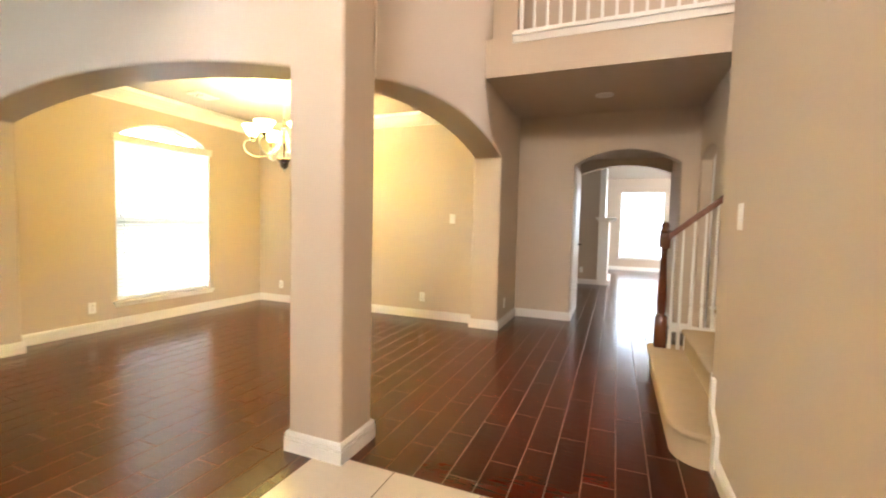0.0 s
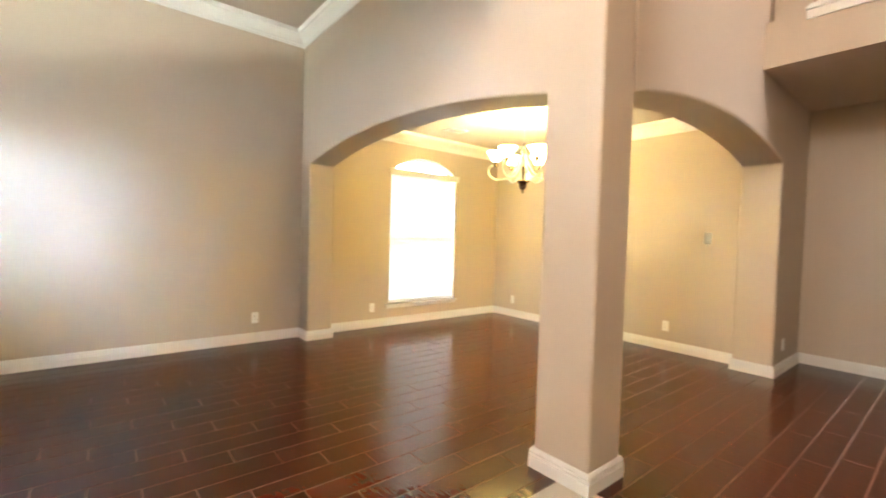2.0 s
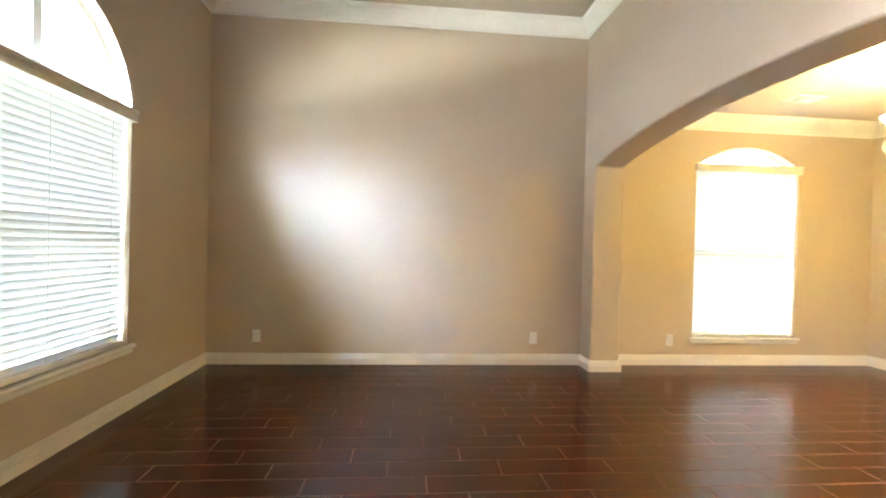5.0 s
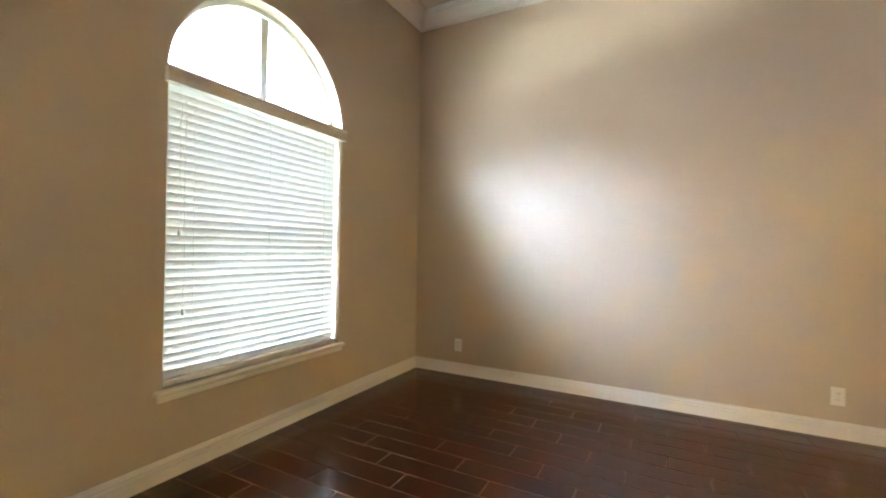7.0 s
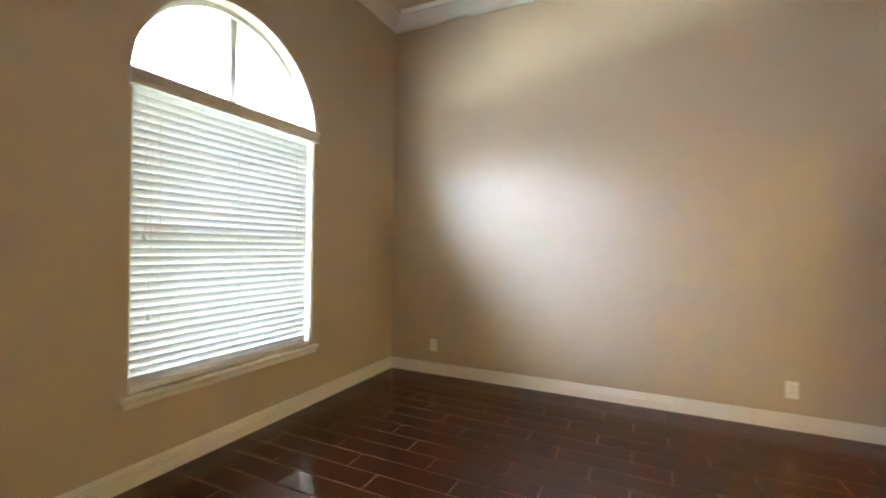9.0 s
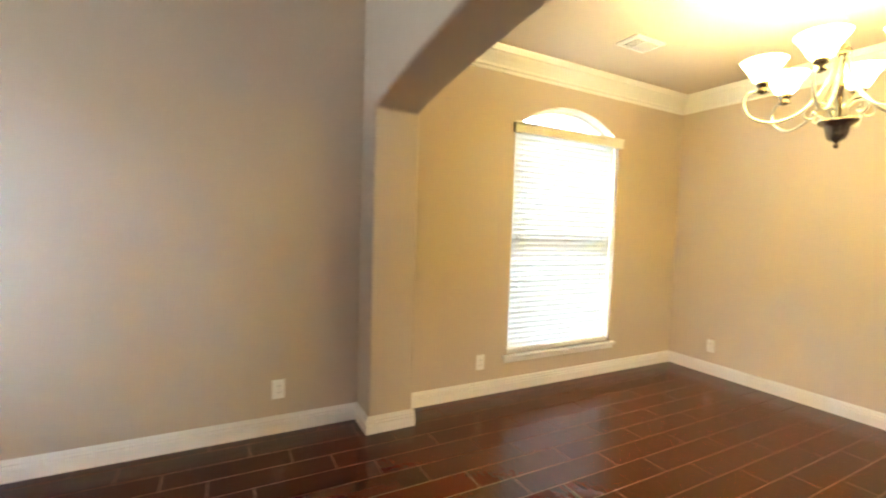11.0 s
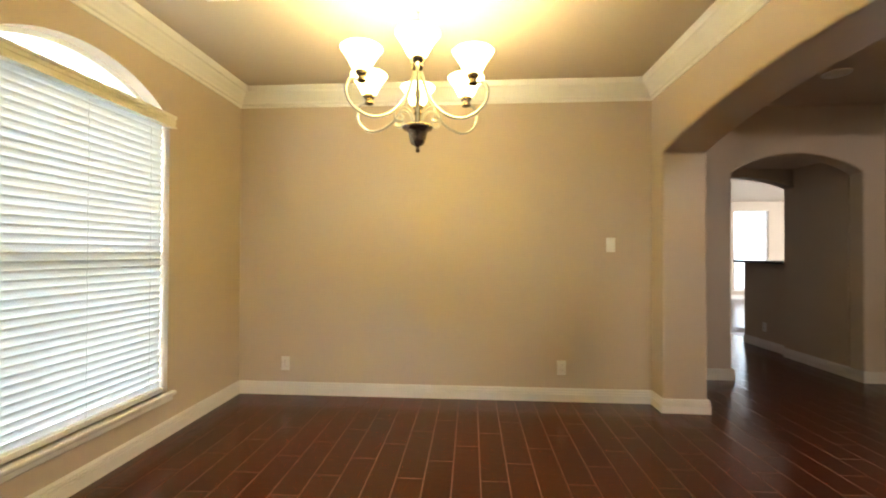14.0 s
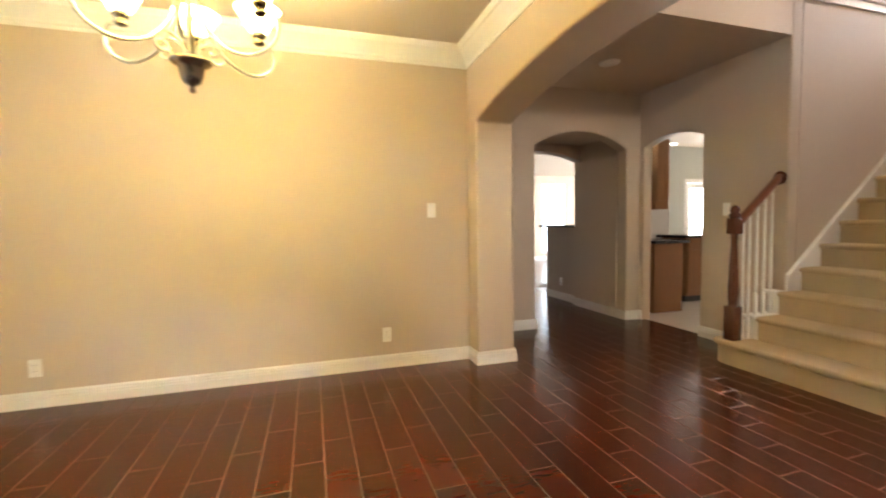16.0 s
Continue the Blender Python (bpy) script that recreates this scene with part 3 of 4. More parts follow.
# ---------------------------------------------------------------- stairs
RUN, RIS, NX = 0.22, 0.187, 1.515
ST = root("staircase")
tagged(ST, "carpeted staircase with white painted side trim", "staircase", kind="structure")
for i in range(15):
    x = NX + RUN * i
    bm = bmesh.new()
    y0, y1 = YE, SN - 0.005
    prof = [(0.0, -0.045), (-0.012, -0.04), (-0.024, -0.028), (-0.026, -0.015), (-0.018, -0.004), (0.0, 0.0), (RUN + 0.03, 0.0), (RUN + 0.03, -RIS), (0.0, -RIS)]
    z = F0 + RIS * (i + 1)
    if i == 0:
        # the first step is wider and has rounded ends
        plan = [(XE - 0.01, 0.69)] + [(x + 0.16 - 0.16 * math.sin(a), 0.86 - 0.17 * math.cos(a)) for a in [k * math.pi / 12 for k in range(7)]]
        plan += [(x + 0.10 - 0.10 * math.cos(a), SN + 0.07 + 0.12 * math.sin(a)) for a in [k * math.pi / 12 for k in range(7)]] + [(HE - 0.002, SN + 0.19), (HE - 0.002, 0.88), (XE - 0.01, 0.88)]
        def ring(grow, h):
            out = []
            for px, py in plan:
                fx = px - grow if px < XE - 0.02 else px
                fy = py + (grow if py > SN else (-grow if py < 1.0 and px < XE - 0.02 else 0))
                out.append(bm.verts.new((fx, fy, h)))
            return out
        rs = [ring(g, h) for g, h in ((0.0, 0.0), (0.0, z - 0.05), (0.012, z - 0.044), (0.024, z - 0.03), (0.026, z - 0.016), (0.018, z - 0.004), (0.0, z))]
        for a, b in zip(rs, rs[1:]):
            for k in range(len(plan)):
                bm.faces.new((a[k], a[(k + 1) % len(plan)], b[(k + 1) % len(plan)], b[k]))
        bm.faces.new(rs[-1])
        bm.faces.new(rs[0][::-1])
    else:
        ends = [[bm.verts.new((x + 0.026 + a, y, z + h)) for a, h in prof] for y in (y0, y1)]
        k = len(prof)
        for j in range(k):
            bm.faces.new((ends[0][j], ends[0][(j + 1) % k], ends[1][(j + 1) % k], ends[1][j]))
        bm.faces.new(ends[0][::-1])
        bm.faces.new(ends[1])
    part("step", bm, CARPET, ST, smooth=False)
# painted ends of the open steps
for i in (1, 2):
    x, z = NX + RUN * i, F0 + RIS * (i + 1)
    part("step_end", block(x + 0.03, HE - 0.004, SN - 0.004, SN + 0.085, F0 + RIS if i == 1 else z - RIS, z - 0.022), WHITE, ST, "white painted step end")
    part("tread_return", block(x - 0.012, HE - 0.003, SN - 0.006, SN + 0.115, z - 0.022, z + 0.004, 0.006, 2), WHITE, ST, "white tread return")
bm = bmesh.new()
prof = [(HE + 0.004, 0.45), (HE + 0.004, 0.70), (5.0, 0.70 + (5.0 - HE) * RIS / RUN), (5.0, 0.45 + (5.0 - HE) * RIS / RUN)]
part("skirt_cap", slab([[(a, z + d) for a, z, d in ((HE + 0.004, 0.70, -0.002), (HE + 0.004, 0.70, 0.024), (5.0, 0.70 + (5.0 - HE) * RIS / RUN, 0.024), (5.0, 0.70 + (5.0 - HE) * RIS / RUN, -0.002))]], "x", SN - 0.034, SN - 0.001), WHITE, ST, "white skirt cap")
part("wall_skirt", slab([prof], "x", SN - 0.022, SN - 0.001), WHITE, ST, "white sloping skirt board")
part("wall_skirt", slab([[(XE + 0.001, 0.0), (XE + 0.001, 0.47), (XE + 0.13, 0.56), (5.0, 0.56 + (4.87 - XE) * RIS / RUN), (5.0, 0.2 + (4.87 - XE) * RIS / RUN), (XE + 0.13, 0.0)]], "x", YE + 0.001, YE + 0.02), WHITE, ST, "white sloping skirt board")
part("skirt_end", slab([[(0.62, F0), (0.69, F0), (0.69, 0.21), (0.80, 0.31), (0.80, 0.475), (0.755, 0.475), (0.755, 0.33), (0.62, 0.245)]], "y", XE - 0.02, XE - 0.001), WHITE, ST, "white stepped skirt end on the wall")

# railing
RL = root("stair_railing")
tagged(RL, "dark cherry newel and handrail with white balusters", "railing")
NWX, NWY = 1.585, SN + 0.07
bm = block(NWX - 0.045, NWX + 0.045, NWY - 0.045, NWY + 0.045, F0 + RIS, 0.49, 0.004)
lathe([(0.044, 0.49), (0.046, 0.485), (0.03, 0.50), (0.034, 0.52), (0.040, 0.60), (0.034, 0.75), (0.026, 0.92), (0.022, 1.02), (0.030, 1.03), (0.024, 1.045), (0.026, 1.06)], 18, bm, (NWX, NWY, 0))
cuboid(bm, NWX - 0.042, NWX + 0.042, NWY - 0.042, NWY + 0.042, 1.06, 1.19, 0.012, 2)
lathe([(0.03, 1.19), (0.045, 1.205), (0.045, 1.215), (0.026, 1.225), (0.034, 1.245), (0.034, 1.26), (0.02, 1.28), (0.004, 1.288)], 18, bm, (NWX, NWY, 0))
part("newel_post", bm, WOOD, RL, "dark turned newel post", True)
slope = RIS / RUN
r0, r1 = Vector((NWX + 0.03, NWY - 0.02, 1.165)), Vector((HE - 0.03, NWY - 0.02, 1.165 + (HE - 0.06 - NWX) * slope))
bm = bmesh.new()
hp = [(-0.022, -0.03), (0.022, -0.03), (0.026, -0.015), (0.021, -0.004), (0.030, 0.008), (0.026, 0.024), (0.012, 0.031), (-0.012, 0.031), (-0.026, 0.024), (-0.030, 0.008), (-0.021, -0.004), (-0.026, -0.015)]
ends = [[bm.verts.new((p.x, p.y + a, p.z + h)) for a, h in hp] for p in (r0, r1)]
for j in range(len(hp)):
    bm.faces.new((ends[0][j], ends[0][(j + 1) % len(hp)], ends[1][(j + 1) % len(hp)], ends[1][j]))
bm.faces.new(ends[0])
bm.faces.new(ends[1][::-1])
part("handrail", bm, RAILWOOD, RL)
bm = lathe([(0.01, -0.008), (0.05, -0.006), (0.056, 0.0), (0.05, 0.008), (0.03, 0.012), (0.01, 0.014)], 20)
bmesh.ops.rotate(bm, cent=(0, 0, 0), matrix=Matrix.Rotation(radians(-90), 3, "Y"), verts=bm.verts[:])
bmesh.ops.translate(bm, vec=(HE - 0.014, r1.y, r1.z), verts=bm.verts[:])
part("rosette", bm, WOOD, RL, "round dark wooden rosette", True)


def baluster(x, y, z0, z1, parent):
    h = z1 - z0
    bm = block(x - 0.013, x + 0.013, y - 0.013, y + 0.013, z0, z0 + 0.16, 0.002)
    lathe([(0.012, 0.16), (0.014, 0.168), (0.008, 0.18), (0.013, 0.20), (0.0135, 0.26), (0.011, h * 0.55), (0.0085, h * 0.9), (0.0085, h)], 10, bm, (x, y, z0))
    part("baluster", bm, WHITE, parent, "", False)


for x, i in ((1.655, 1), (1.72, 1), (1.80, 2), (1.88, 2), (1.958, 2)):
    zt = r0.z + (x - r0.x) * slope - 0.03
    baluster(x, NWY - 0.02, F0 + RIS * i + (0.004 if i > 1 else 0), zt, RL)

# upper landing
structure("floor_landing", block(0, 6.2, HB + 0.2, HN, HC + 0.1, 2.965), CARPET, "carpeted upper landing", "floor")
BR = root("landing_railing")
tagged(BR, "white balustrade along the upper landing", "railing")
bm = block(0.24, 6.15, HB - 0.03, HB + 0.16, 2.965, 2.99, 0.004)
cuboid(bm, 0.245, 6.15, HB - 0.014, HB - 0.001, 2.90, 2.965, 0.003)
cuboid(bm, 0.245, 6.15, HB + 0.03, HB + 0.13, 2.99, 3.03, 0.004)
part("ledge", bm, WHITE, BR, "white landing ledge")
part("handrail", block(0.24, 6.15, HB + 0.05, HB + 0.11, 3.88, 3.94, 0.012, 2), RAILWOOD, BR, "cherry handrail")
for k in range(48):
    baluster(0.30 + k * 0.118, HB + 0.08, 3.03, 3.88, BR)
structure("wall_landing_end", block(CE + 0.002, 0.235, HB + 0.2, HB + 0.3, 2.965, TOP), PAINT, "beige wall end on the landing", "wall")

# ---------------------------------------------------------------- chandelier
CH = root("chandelier", (-2.037, 1.825, -0.012))
tagged(CH, "six-arm brass chandelier with frosted bell shades, lit", "chandelier")
bm = lathe([(0.004, 1.742), (0.011, 1.746), (0.012, 1.756), (0.007, 1.766), (0.014, 1.774), (0.033, 1.784), (0.042, 1.806), (0.048, 1.842), (0.055, 1.850), (0.074, 1.860), (0.078, 1.870), (0.070, 1.877), (0.02, 1.88)], 24)
part("bottom_cup", bm, BRONZE, CH, "dark bronze bell-shaped cup with finial", True)
part("stem", lathe([(0.012, 1.87), (0.012, 2.02), (0.02, 2.04), (0.012, 2.06), (0.012, 2.16), (0.028, 2.18), (0.032, 2.2), (0.018, 2.22), (0.008, 2.25), (0.006, 2.29)], 14), BRONZE, CH, "dark central stem", True)
part("canopy", lathe([(0.01, DINC - 0.038), (0.03, DINC - 0.033), (0.062, DINC - 0.008), (0.065, DINC + 0.010)], 20), BRASS, CH, "round ceiling canopy", True)
zc = 2.28
k = 0
while zc < DINC - 0.07:
    pts = [(0.010 * math.cos(a) * (k % 2), 0.010 * math.cos(a) * (1 - k % 2), zc + 0.022 + 0.022 * math.sin(a)) for a in [2 * math.pi * j / 10 for j in range(11)]]
    part("chain_link", tube(pts, 0.0024, 5), BRASS, CH, "", True)
    zc += 0.034
    k += 1


def spline(ctrl, n=8):
    C = [Vector(c) for c in ctrl]
    C = [C[0] * 2 - C[1]] + C + [C[-1] * 2 - C[-2]]
    out = []
    for i in range(1, len(C) - 2):
        for s in range(n):
            t = s / n
            p0, p1, p2, p3 = C[i - 1:i + 3]
            out.append(0.5 * ((2 * p1) + (p2 - p0) * t + (2 * p0 - 5 * p1 + 4 * p2 - p3) * t * t + (3 * p1 - p0 - 3 * p2 + p3) * t ** 3))
    out.append(C[-2])
    return out


R6 = 0.305
arm_ctrl = [(0.018, 0, 2.17), (0.037, 0, 2.10), (0.08, 0, 2.00), (0.16, 0, 1.912), (0.265, 0, 1.882), (0.35, 0, 1.918), (0.382, 0, 1.985), (0.357, 0, 2.04), (R6, 0, 2.035)]
low_ctrl = [(0.022, 0, 1.88), (0.04, 0, 1.94), (0.085, 0, 1.965), (0.125, 0, 1.94), (0.13, 0, 1.90), (0.10, 0, 1.885), (0.085, 0, 1.905), (0.10, 0, 1.92)]
bulbs = []
for k in range(6):
    ang = radians(60 * k + 37)
    rot = Matrix.Rotation(ang, 3, "Z")
    A = [rot @ p for p in spline(arm_ctrl, 6)]
    arm = part("arm", tube(A, [0.0075] * (len(A) - 8) + [0.0075 - 0.0003 * j for j in range(8)], 7), BRASS, CH, "curved brass arm", True)
    part("scroll", tube([rot @ p for p in spline(low_ctrl, 5)], 0.006, 6), BRASS, CH, "curled brass scroll", True)
    c = rot @ Vector((R6, 0, 0))
    part("socket_cup", lathe([(0.008, 2.03), (0.024, 2.036), (0.026, 2.045), (0.018, 2.055), (0.018, 2.062), (0.028, 2.068), (0.032, 2.085), (0.026, 2.09)], 14, None, (c.x, c.y, 0)), BRONZE, CH, "dark bronze socket cup", True)
    out = [(0.026, 2.088), (0.036, 2.091), (0.045, 2.102), (0.054, 2.120), (0.066, 2.144), (0.082, 2.169), (0.099, 2.192)]
    prof = out + [(r - 0.004, z + 0.003) for r, z in out[::-1]]
    part("shade", lathe(prof, 22, None, (c.x, c.y, 0), False), SHADE, CH, "frosted white glass bell shade", True)
    bulbs.append(c)
for c in bulbs:
    lamp("chandelier_bulb", "POINT", pose(-2.037 + c.x, 1.825 + c.y, 2.168), P_BULB, WARM, 0.03)

# ---------------------------------------------------------------- small fittings
def outlet(place, turn, switch=False):
    """A wall plate whose back lies at place; turn: where it faces."""
    o = root("light_switch" if switch else "wall_outlet", place, turn)
    part("plate", block(-0.036, 0.036, -0.006, 0, -0.058, 0.058, 0.003, 2), PLATE, o)
    if switch:
        part("rocker", block(-0.016, 0.016, -0.011, -0.0055, -0.033, 0.033, 0.002), PLATE, o, "white rocker")
    else:
        for s in (-0.02, 0.02):
            so = part("socket", lathe([(0.016, 0.0), (0.016, 0.003), (0.014, 0.004)], 16), PLATE, o)
            so.matrix_local = pose(0, -0.0055, s, 90, 0, 0)
            bm = block(-0.0075, -0.0055, -0.0055, -0.0035, s - 0.003, s + 0.006)
            cuboid(bm, 0.0055, 0.0075, -0.0055, -0.0035, s - 0.003, s + 0.006)
            sl = part("slots", bm, SLOT, o, "dark socket slots")
            sl.location = (0, -0.0065, 0)
    part("screw", lathe([(0.003, 0), (0.003, 0.0012)], 8), BRASS, o).matrix_local = pose(0, -0.006, 0.0 if not switch else 0.047, 90, 0, 0)
    return tagged(o, "white light switch on the beige wall" if switch else "white electrical outlet low on the beige wall", "switch" if switch else "outlet", "wall plates")


for p, a, s in (((XW, -0.483, 0.298), 90, False), ((XW, -3.144, 0.301), 90, False), ((XW, 0.938, 0.287), 90, False), ((-3.312, YN, 0.291), 0, False), ((-1.037, YN, 0.301), 0, False),
                ((-0.751, YS, 0.306), 180, False), ((-0.651, YN, 1.289), 0, True), ((XE, 0.494, 1.285), -90, True), ((CE, 3.27, 0.298), 90, False), ((HE, 2.775, 1.27), -90, True), ((0.55, 7.7, 0.33), 0, False), ((3.10, 4.86, 1.22), 0, False), ((4.98, 6.4, 1.05), 0, True), ((4.98, 6.4, 1.24), 0, True), ((1.93, 5.3, 0.30), -90, False)):
    outlet(p, a, s)

# ceiling fittings
V = tagged(root("ceiling_vent", (-3.10, 1.74, DINC)), "white slotted air vent in the dining room ceiling", "vent")
bm = block(-0.092, 0.092, -0.14, 0.14, -0.012, 0, 0.004)
part("frame", bm, WHITE, V)
for k in range(9):
    b = part("slat", block(-0.065, 0.065, -0.006, 0.006, -0.019, -0.0125), WHITE, V)
    b.location = (0, -0.11 + 0.0275 * k, 0)
part("grille", block(-0.055, 0.055, -0.115, -0.02, -0.0165, -0.0122), SLOT, V, "dark vent opening")


def can_light(x, y, z, lit):
    c = tagged(root("recessed_light", (x, y, z)), "round white recessed ceiling light" + (", lit" if lit else ", unlit"), "ceiling light")
    part("trim_ring", lathe([(0.062, -0.004), (0.070, -0.012), (0.090, -0.010), (0.094, -0.001)], 28, None, (0, 0, 0), False), WHITE, c, "", True)
    part("lens", lathe([(0.01, -0.006), (0.055, -0.006), (0.064, -0.002)], 24), CANLIGHT if lit else WHITE, c)


can_light(1.03, 3.12, HC, False)
can_light(3.9, 4.6, FC, True)
can_light(4.88, 6.18, FC, True)
can_light(1.3, 8.6, FC, False)

# ---------------------------------------------------------------- family room and kitchen beyond
D = root("door_1")
tagged(D, "white panelled door with a dark lever handle", "door", kind="structure")
part("casing", block(HA[0] - 0.01, HA[0] + 0.014, 4.02, 4.09, 0, 2.06, 0.003), WHITE, D)
part("casing", block(HA[0] - 0.01, HA[0] + 0.014, 4.74, 4.80, 0, 2.06, 0.003), WHITE, D)
dl = part("door_leaf", block(HA[0] + 0.001, HA[0] + 0.010, 4.09, 4.74, 0.01, 2.0), WHITE, D)
for z0, z1 in ((0.15, 0.85), (0.98, 1.85)):
    part("door_panel", block(HA[0] + 0.010, HA[0] + 0.017, 4.18, 4.65, z0, z1, 0.003), WHITE, D)
part("door_handle", tube([(HA[0] + 0.012, 4.66, 0.98), (HA[0] + 0.05, 4.66, 0.98), (HA[0] + 0.055, 4.58, 0.98)], 0.009, 8), IRON, D, "dark lever handle")

F = tagged(root("fireplace", (0, 0, F0)), "white fireplace surround with a mantel shelf", "fireplace")
part("surround", block(0.86, 1.06, 7.66, 9.2, 0, 1.32), WHITE, F)
part("chimney_breast", block(0.864, 0.98, 7.702, 9.2, 1.38, FC), WHITE, F)
bm = block(0.80, 1.20, 7.55, 9.3, 1.36, 1.40, 0.008, 2)
cuboid(bm, 0.84, 1.13, 7.60, 9.25, 1.32, 1.36, 0.01, 2)
part("mantel_shelf", bm, WHITE, F)
part("hearth", block(0.86, 1.12, 7.70, 9.1, 0, 0.10, 0.006), WHITE, F)

bw = tagged(root("breakfast_bar", (0, 0, F0)), "beige half wall with a black granite bar top", "bar")
part("half_wall", block(1.93, 2.05, 4.86, 5.7, 0, 1.07), PAINT, bw)
part("bar_top", block(1.81, 2.20, 4.865, 5.74, 1.07, 1.105, 0.008, 2), STONE, bw, "black granite bar top")
baseboard([(1.93, 5.7), (1.93, 4.87)])

structure("floor_kitchen", block(HE + 0.06, 7.9, 2.46, 6.4, -0.02, F0 + 0.001), SPLASH, "pale kitchen tile floor", "floor")


def cabinet(x0, x1, y0, y1, doors, name, label, z0=0.0, z1=0.86, face="w"):
    c = tagged(root(name, (0, 0, F0)), label, "cabinet", "kitchen cabinets")
    part("body", block(x0, x1, y0, y1, z0 + (0.09 if z0 == 0 and doors else 0), z1, 0.002), OAK, c)
    if z0 == 0 and doors:
        part("toe_kick", block(x0 + 0.03, x1 - 0.03, y0 + 0.05, y1 - 0.03, 0.0, 0.09), SLOT, c, "dark toe kick")
    n = doors
    for k in range(n):
        a = x0 + (x1 - x0) * k / n + 0.012
        b = x0 + (x1 - x0) * (k + 1) / n - 0.012
        zt = z1 - 0.17 if z0 == 0 else z1 - 0.02
        d = part("door", slab([rect((a, b, z0 + 0.11, zt)), rect((a + 0.06, b - 0.06, z0 + 0.17, zt - 0.06))], "x", y0 - 0.02, y0 - 0.001), OAK, c)
        part("door_panel", block(a + 0.06, b - 0.06, y0 - 0.012, y0 - 0.001, z0 + 0.17, zt - 0.06), OAK, d)
        if z0 == 0:
            part("drawer", block(a, b, y0 - 0.02, y0 - 0.001, z1 - 0.15, z1 - 0.02, 0.004), OAK, c)
    return c


cabinet(2.41, 2.86, 4.02, 4.84, 0, "base_cabinet", "brown wooden cabinet end panel under a black counter")
cabinet(3.35, 4.35, 4.42, 4.858, 3, "base_cabinet", "honey wood bar-height cabinets under a black counter", 0.0, 0.90)
cabinet(2.88, 3.10, 4.50, 4.858, 1, "wall_cabinet", "honey wood wall cabinet above the counter", 1.30, 2.25)
tagged(obj("worktop", block(2.38, 2.92, 3.96, 4.858, F0 + 0.86, F0 + 0.90, 0.006, 2), STONE), "black granite worktop with polished edge", "worktop")
tagged(obj("worktop", block(3.24, 4.4, 4.34, 4.858, F0 + 0.90, F0 + 0.94, 0.006, 2), STONE), "black granite worktop with polished edge", "worktop")
structure("wall_kitchen", block(2.20, 3.48, 4.86, 4.96, 0, FC), SPLASH, "pale kitchen wall with white backsplash", "wall")
# Unseen wall, added to shut out sky light that flooded the kitchen.
structure("wall_kitchen_blocker", block(6.301, 7.999, 3.75, 3.87, 0, FC), PAINT, "unseen kitchen wall added to block daylight", "wall")
structure("wall_kitchen_far", slab([[(3.2, 0), (8.0, 0), (8.0, FC), (3.2, FC)], rect((5.45, 6.37, 0.0, 1.91))], "x", 6.4, 6.52), SAGE, "pale kitchen wall with a window", "wall")
G = root("door_2")
tagged(G, "white glazed kitchen door bright with daylight", "door", kind="structure")
part("door_casing", slab([rect((5.39, 6.43, F0, 1.98)), rect((5.45, 6.37, F0, 1.91))], "x", 6.38, 6.399), WHITE, G)
part("door_leaf", slab([rect((5.46, 6.36, F0 + 0.01, 1.90)), rect((5.55, 6.27, 0.35, 1.80))], "x", 6.42, 6.46), WHITE, G)
gp = part("pane", block(5.55, 6.27, 6.437, 6.443, 0.35, 1.80), GLASS, G)
gp.visible_shadow = False
part("door_handle", tube([(5.50, 6.42, 1.0), (5.50, 6.37, 1.0), (5.58, 6.365, 1.0)], 0.009, 8), IRON, G, "dark lever handle")

# ---------------------------------------------------------------- floors: one plank or tile at a time
FL = structure("floor", block(XW, 8.0, YS, FY, -0.06, F0 - 0.0007), GROUT, "dark red-brown wood-look plank floor with pale joints", "floor")
PW, PL, GAP = 0.148, 0.590, 0.0046
TX0, TY1 = -0.168, 0.052                  # border of the cream entrance tiles


def plank_mesh(bm, x0, x1, y0, y1, z=0.0):
    c = 0.0012
    lo = [bm.verts.new((x, y, z - 0.004)) for x, y in ((x0, y0), (x1, y0), (x1, y1), (x0, y1))]
    mid = [bm.verts.new((v.co.x, v.co.y, z - 0.0008)) for v in lo]
    hi = [bm.verts.new((x, y, z)) for x, y in ((x0 + c, y0 + c), (x1 - c, y0 + c), (x1 - c, y1 - c), (x0 + c, y1 - c))]
    for i in range(4):
        j = (i + 1) % 4
        bm.faces.new((lo[i], lo[j], mid[j], mid[i]))
        bm.faces.new((mid[i], mid[j], hi[j], hi[i]))
    bm.faces.new(hi)


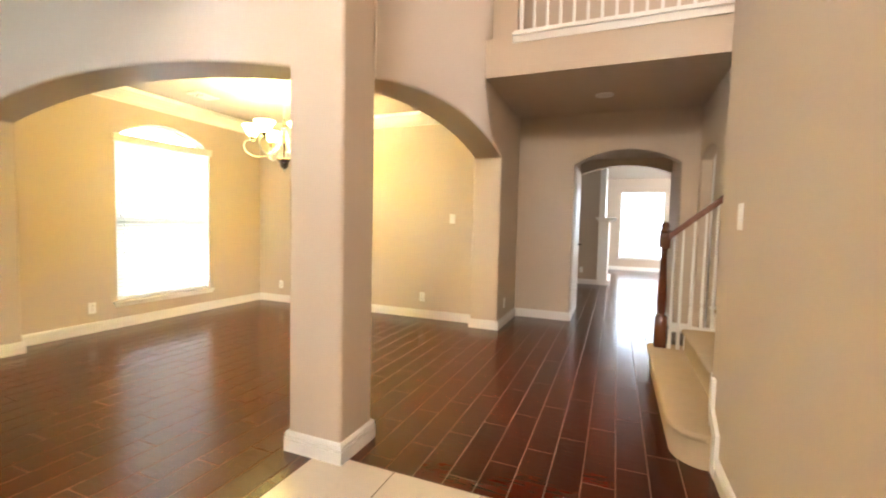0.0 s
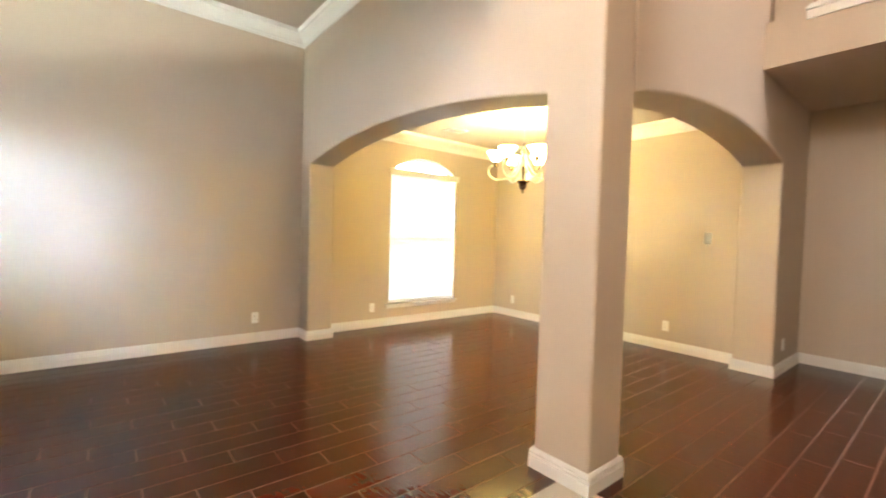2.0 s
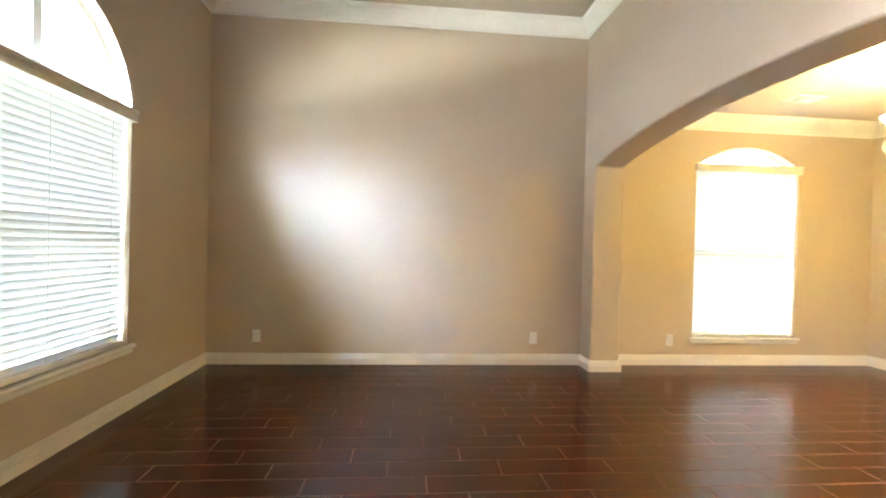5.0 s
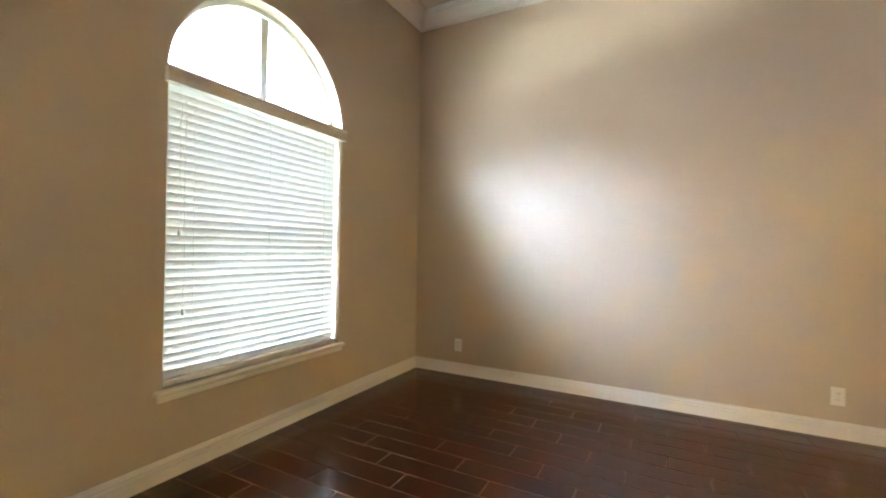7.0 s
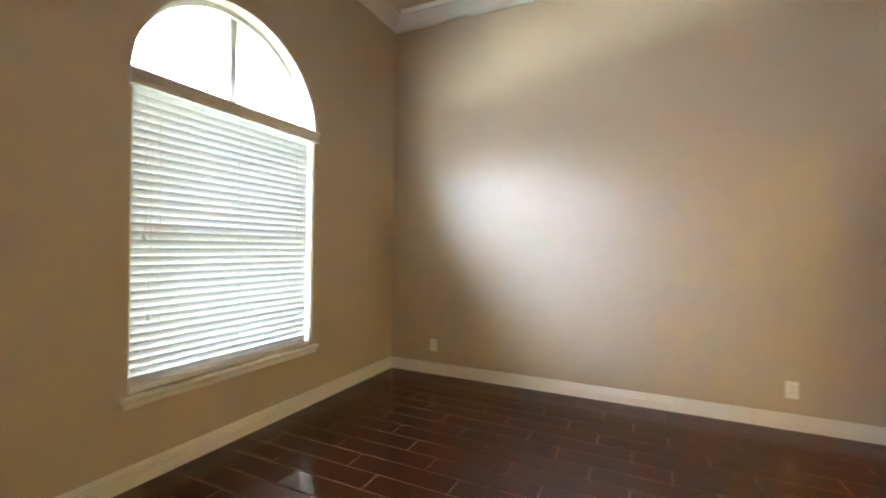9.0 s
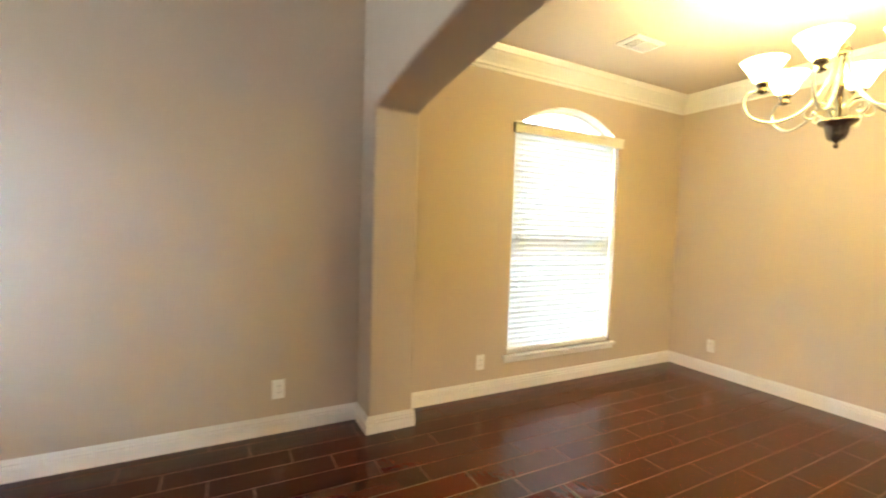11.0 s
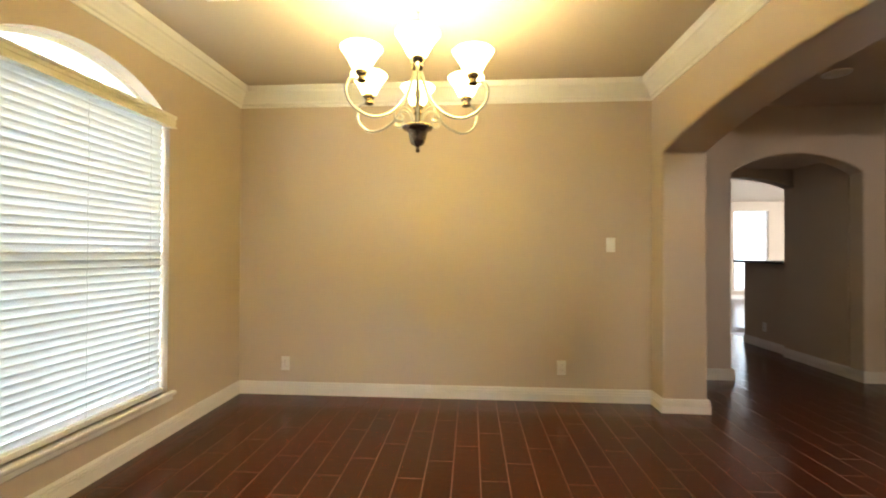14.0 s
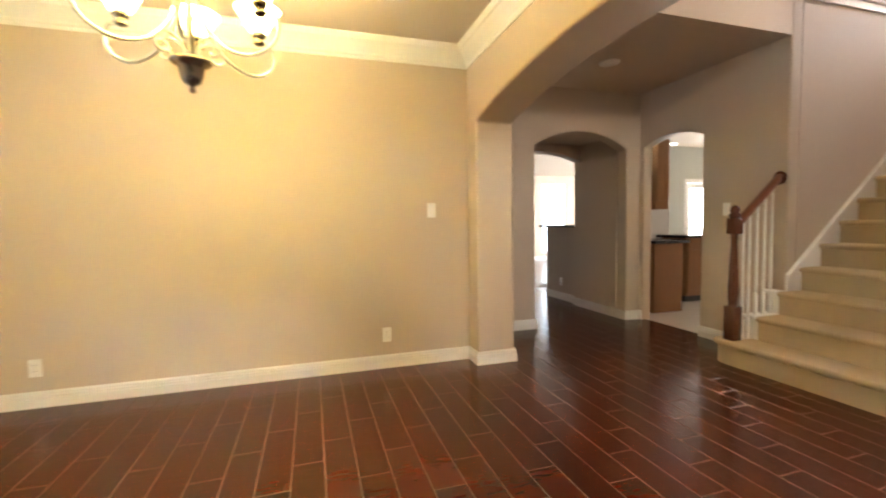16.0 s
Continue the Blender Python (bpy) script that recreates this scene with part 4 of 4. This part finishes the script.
bm = bmesh.new()
plank_mesh(bm, -PW / 2 + GAP / 2, PW / 2 - GAP / 2, -PL / 2 + GAP / 2, PL / 2 - GAP / 2)
full = bpy.data.meshes.new("plank")
bm.to_mesh(full)
bm.free()
full.materials.append(PLANK)
rest = bmesh.new()
near = 0
c0 = math.floor((XW + 1.711) / PW) - 1
for ci in range(c0, 70):
    xa = -1.711 + ci * PW
    xb = xa + PW
    off = (2.304 - PL / 3 * (-1 - ci)) % PL
    ri = math.floor((YS - off) / PL) - 1
    while True:
        ya = off + ri * PL
        yb = ya + PL
        ri += 1
        if ya > FY:
            break
        a, b, c, d = max(xa, XW), min(xb, 7.9), max(ya, YS), min(yb, FY)
        if b - a < 0.02 or d - c < 0.02:
            continue
        # regions without planks
        if b > TX0 and c < TY1:
            if a < TX0:
                b = TX0
            else:
                if d < TY1 + 0.02:
                    continue
                c = TY1
        if (a > XE + 0.1 and c < 2.4) or (a > HE and c < 4.75) or (b < -0.35 and c > YN + 0.02 and c < 4.6) or (a > 2.0 and c < 6.4):
            continue
        if b - a < 0.015 or d - c < 0.02:
            continue
        whole = abs(b - a - PW) < 1e-4 and abs(d - c - PL) < 1e-4
        if whole and near < 300 and c > -3.0 and d < 3.4 and b < 1.7 and a > -3.7:
            o = new("plank", full)
            o.location = ((a + b) / 2, (c + d) / 2, F0)
            o.parent = FL
            near += 1
        else:
            plank_mesh(rest, a + GAP / 2, b - GAP / 2, c + GAP / 2, d - GAP / 2, F0)
tagged(part("planks", rest, PLANK, FL), kind="stuff")

ET = structure("floor_entrance", block(TX0, XE, YS, TY1, -0.02, F0 - 0.0018), TGROUT, "cream square entrance floor tiles", "floor")
for i in range(5):
    for j in range(9):
        xa, yb = TX0 + 0.435 * i, TY1 - 0.435 * j
        xb, ya = min(xa + 0.435, XE), max(yb - 0.435, YS)
        if xb - xa > 0.03 and yb - ya > 0.03:
            bm = bmesh.new()
            plank_mesh(bm, xa + 0.003, xb - 0.003, ya + 0.003, yb - 0.003, F0 + 0.0004)
            part("tile", bm, TILE, ET)
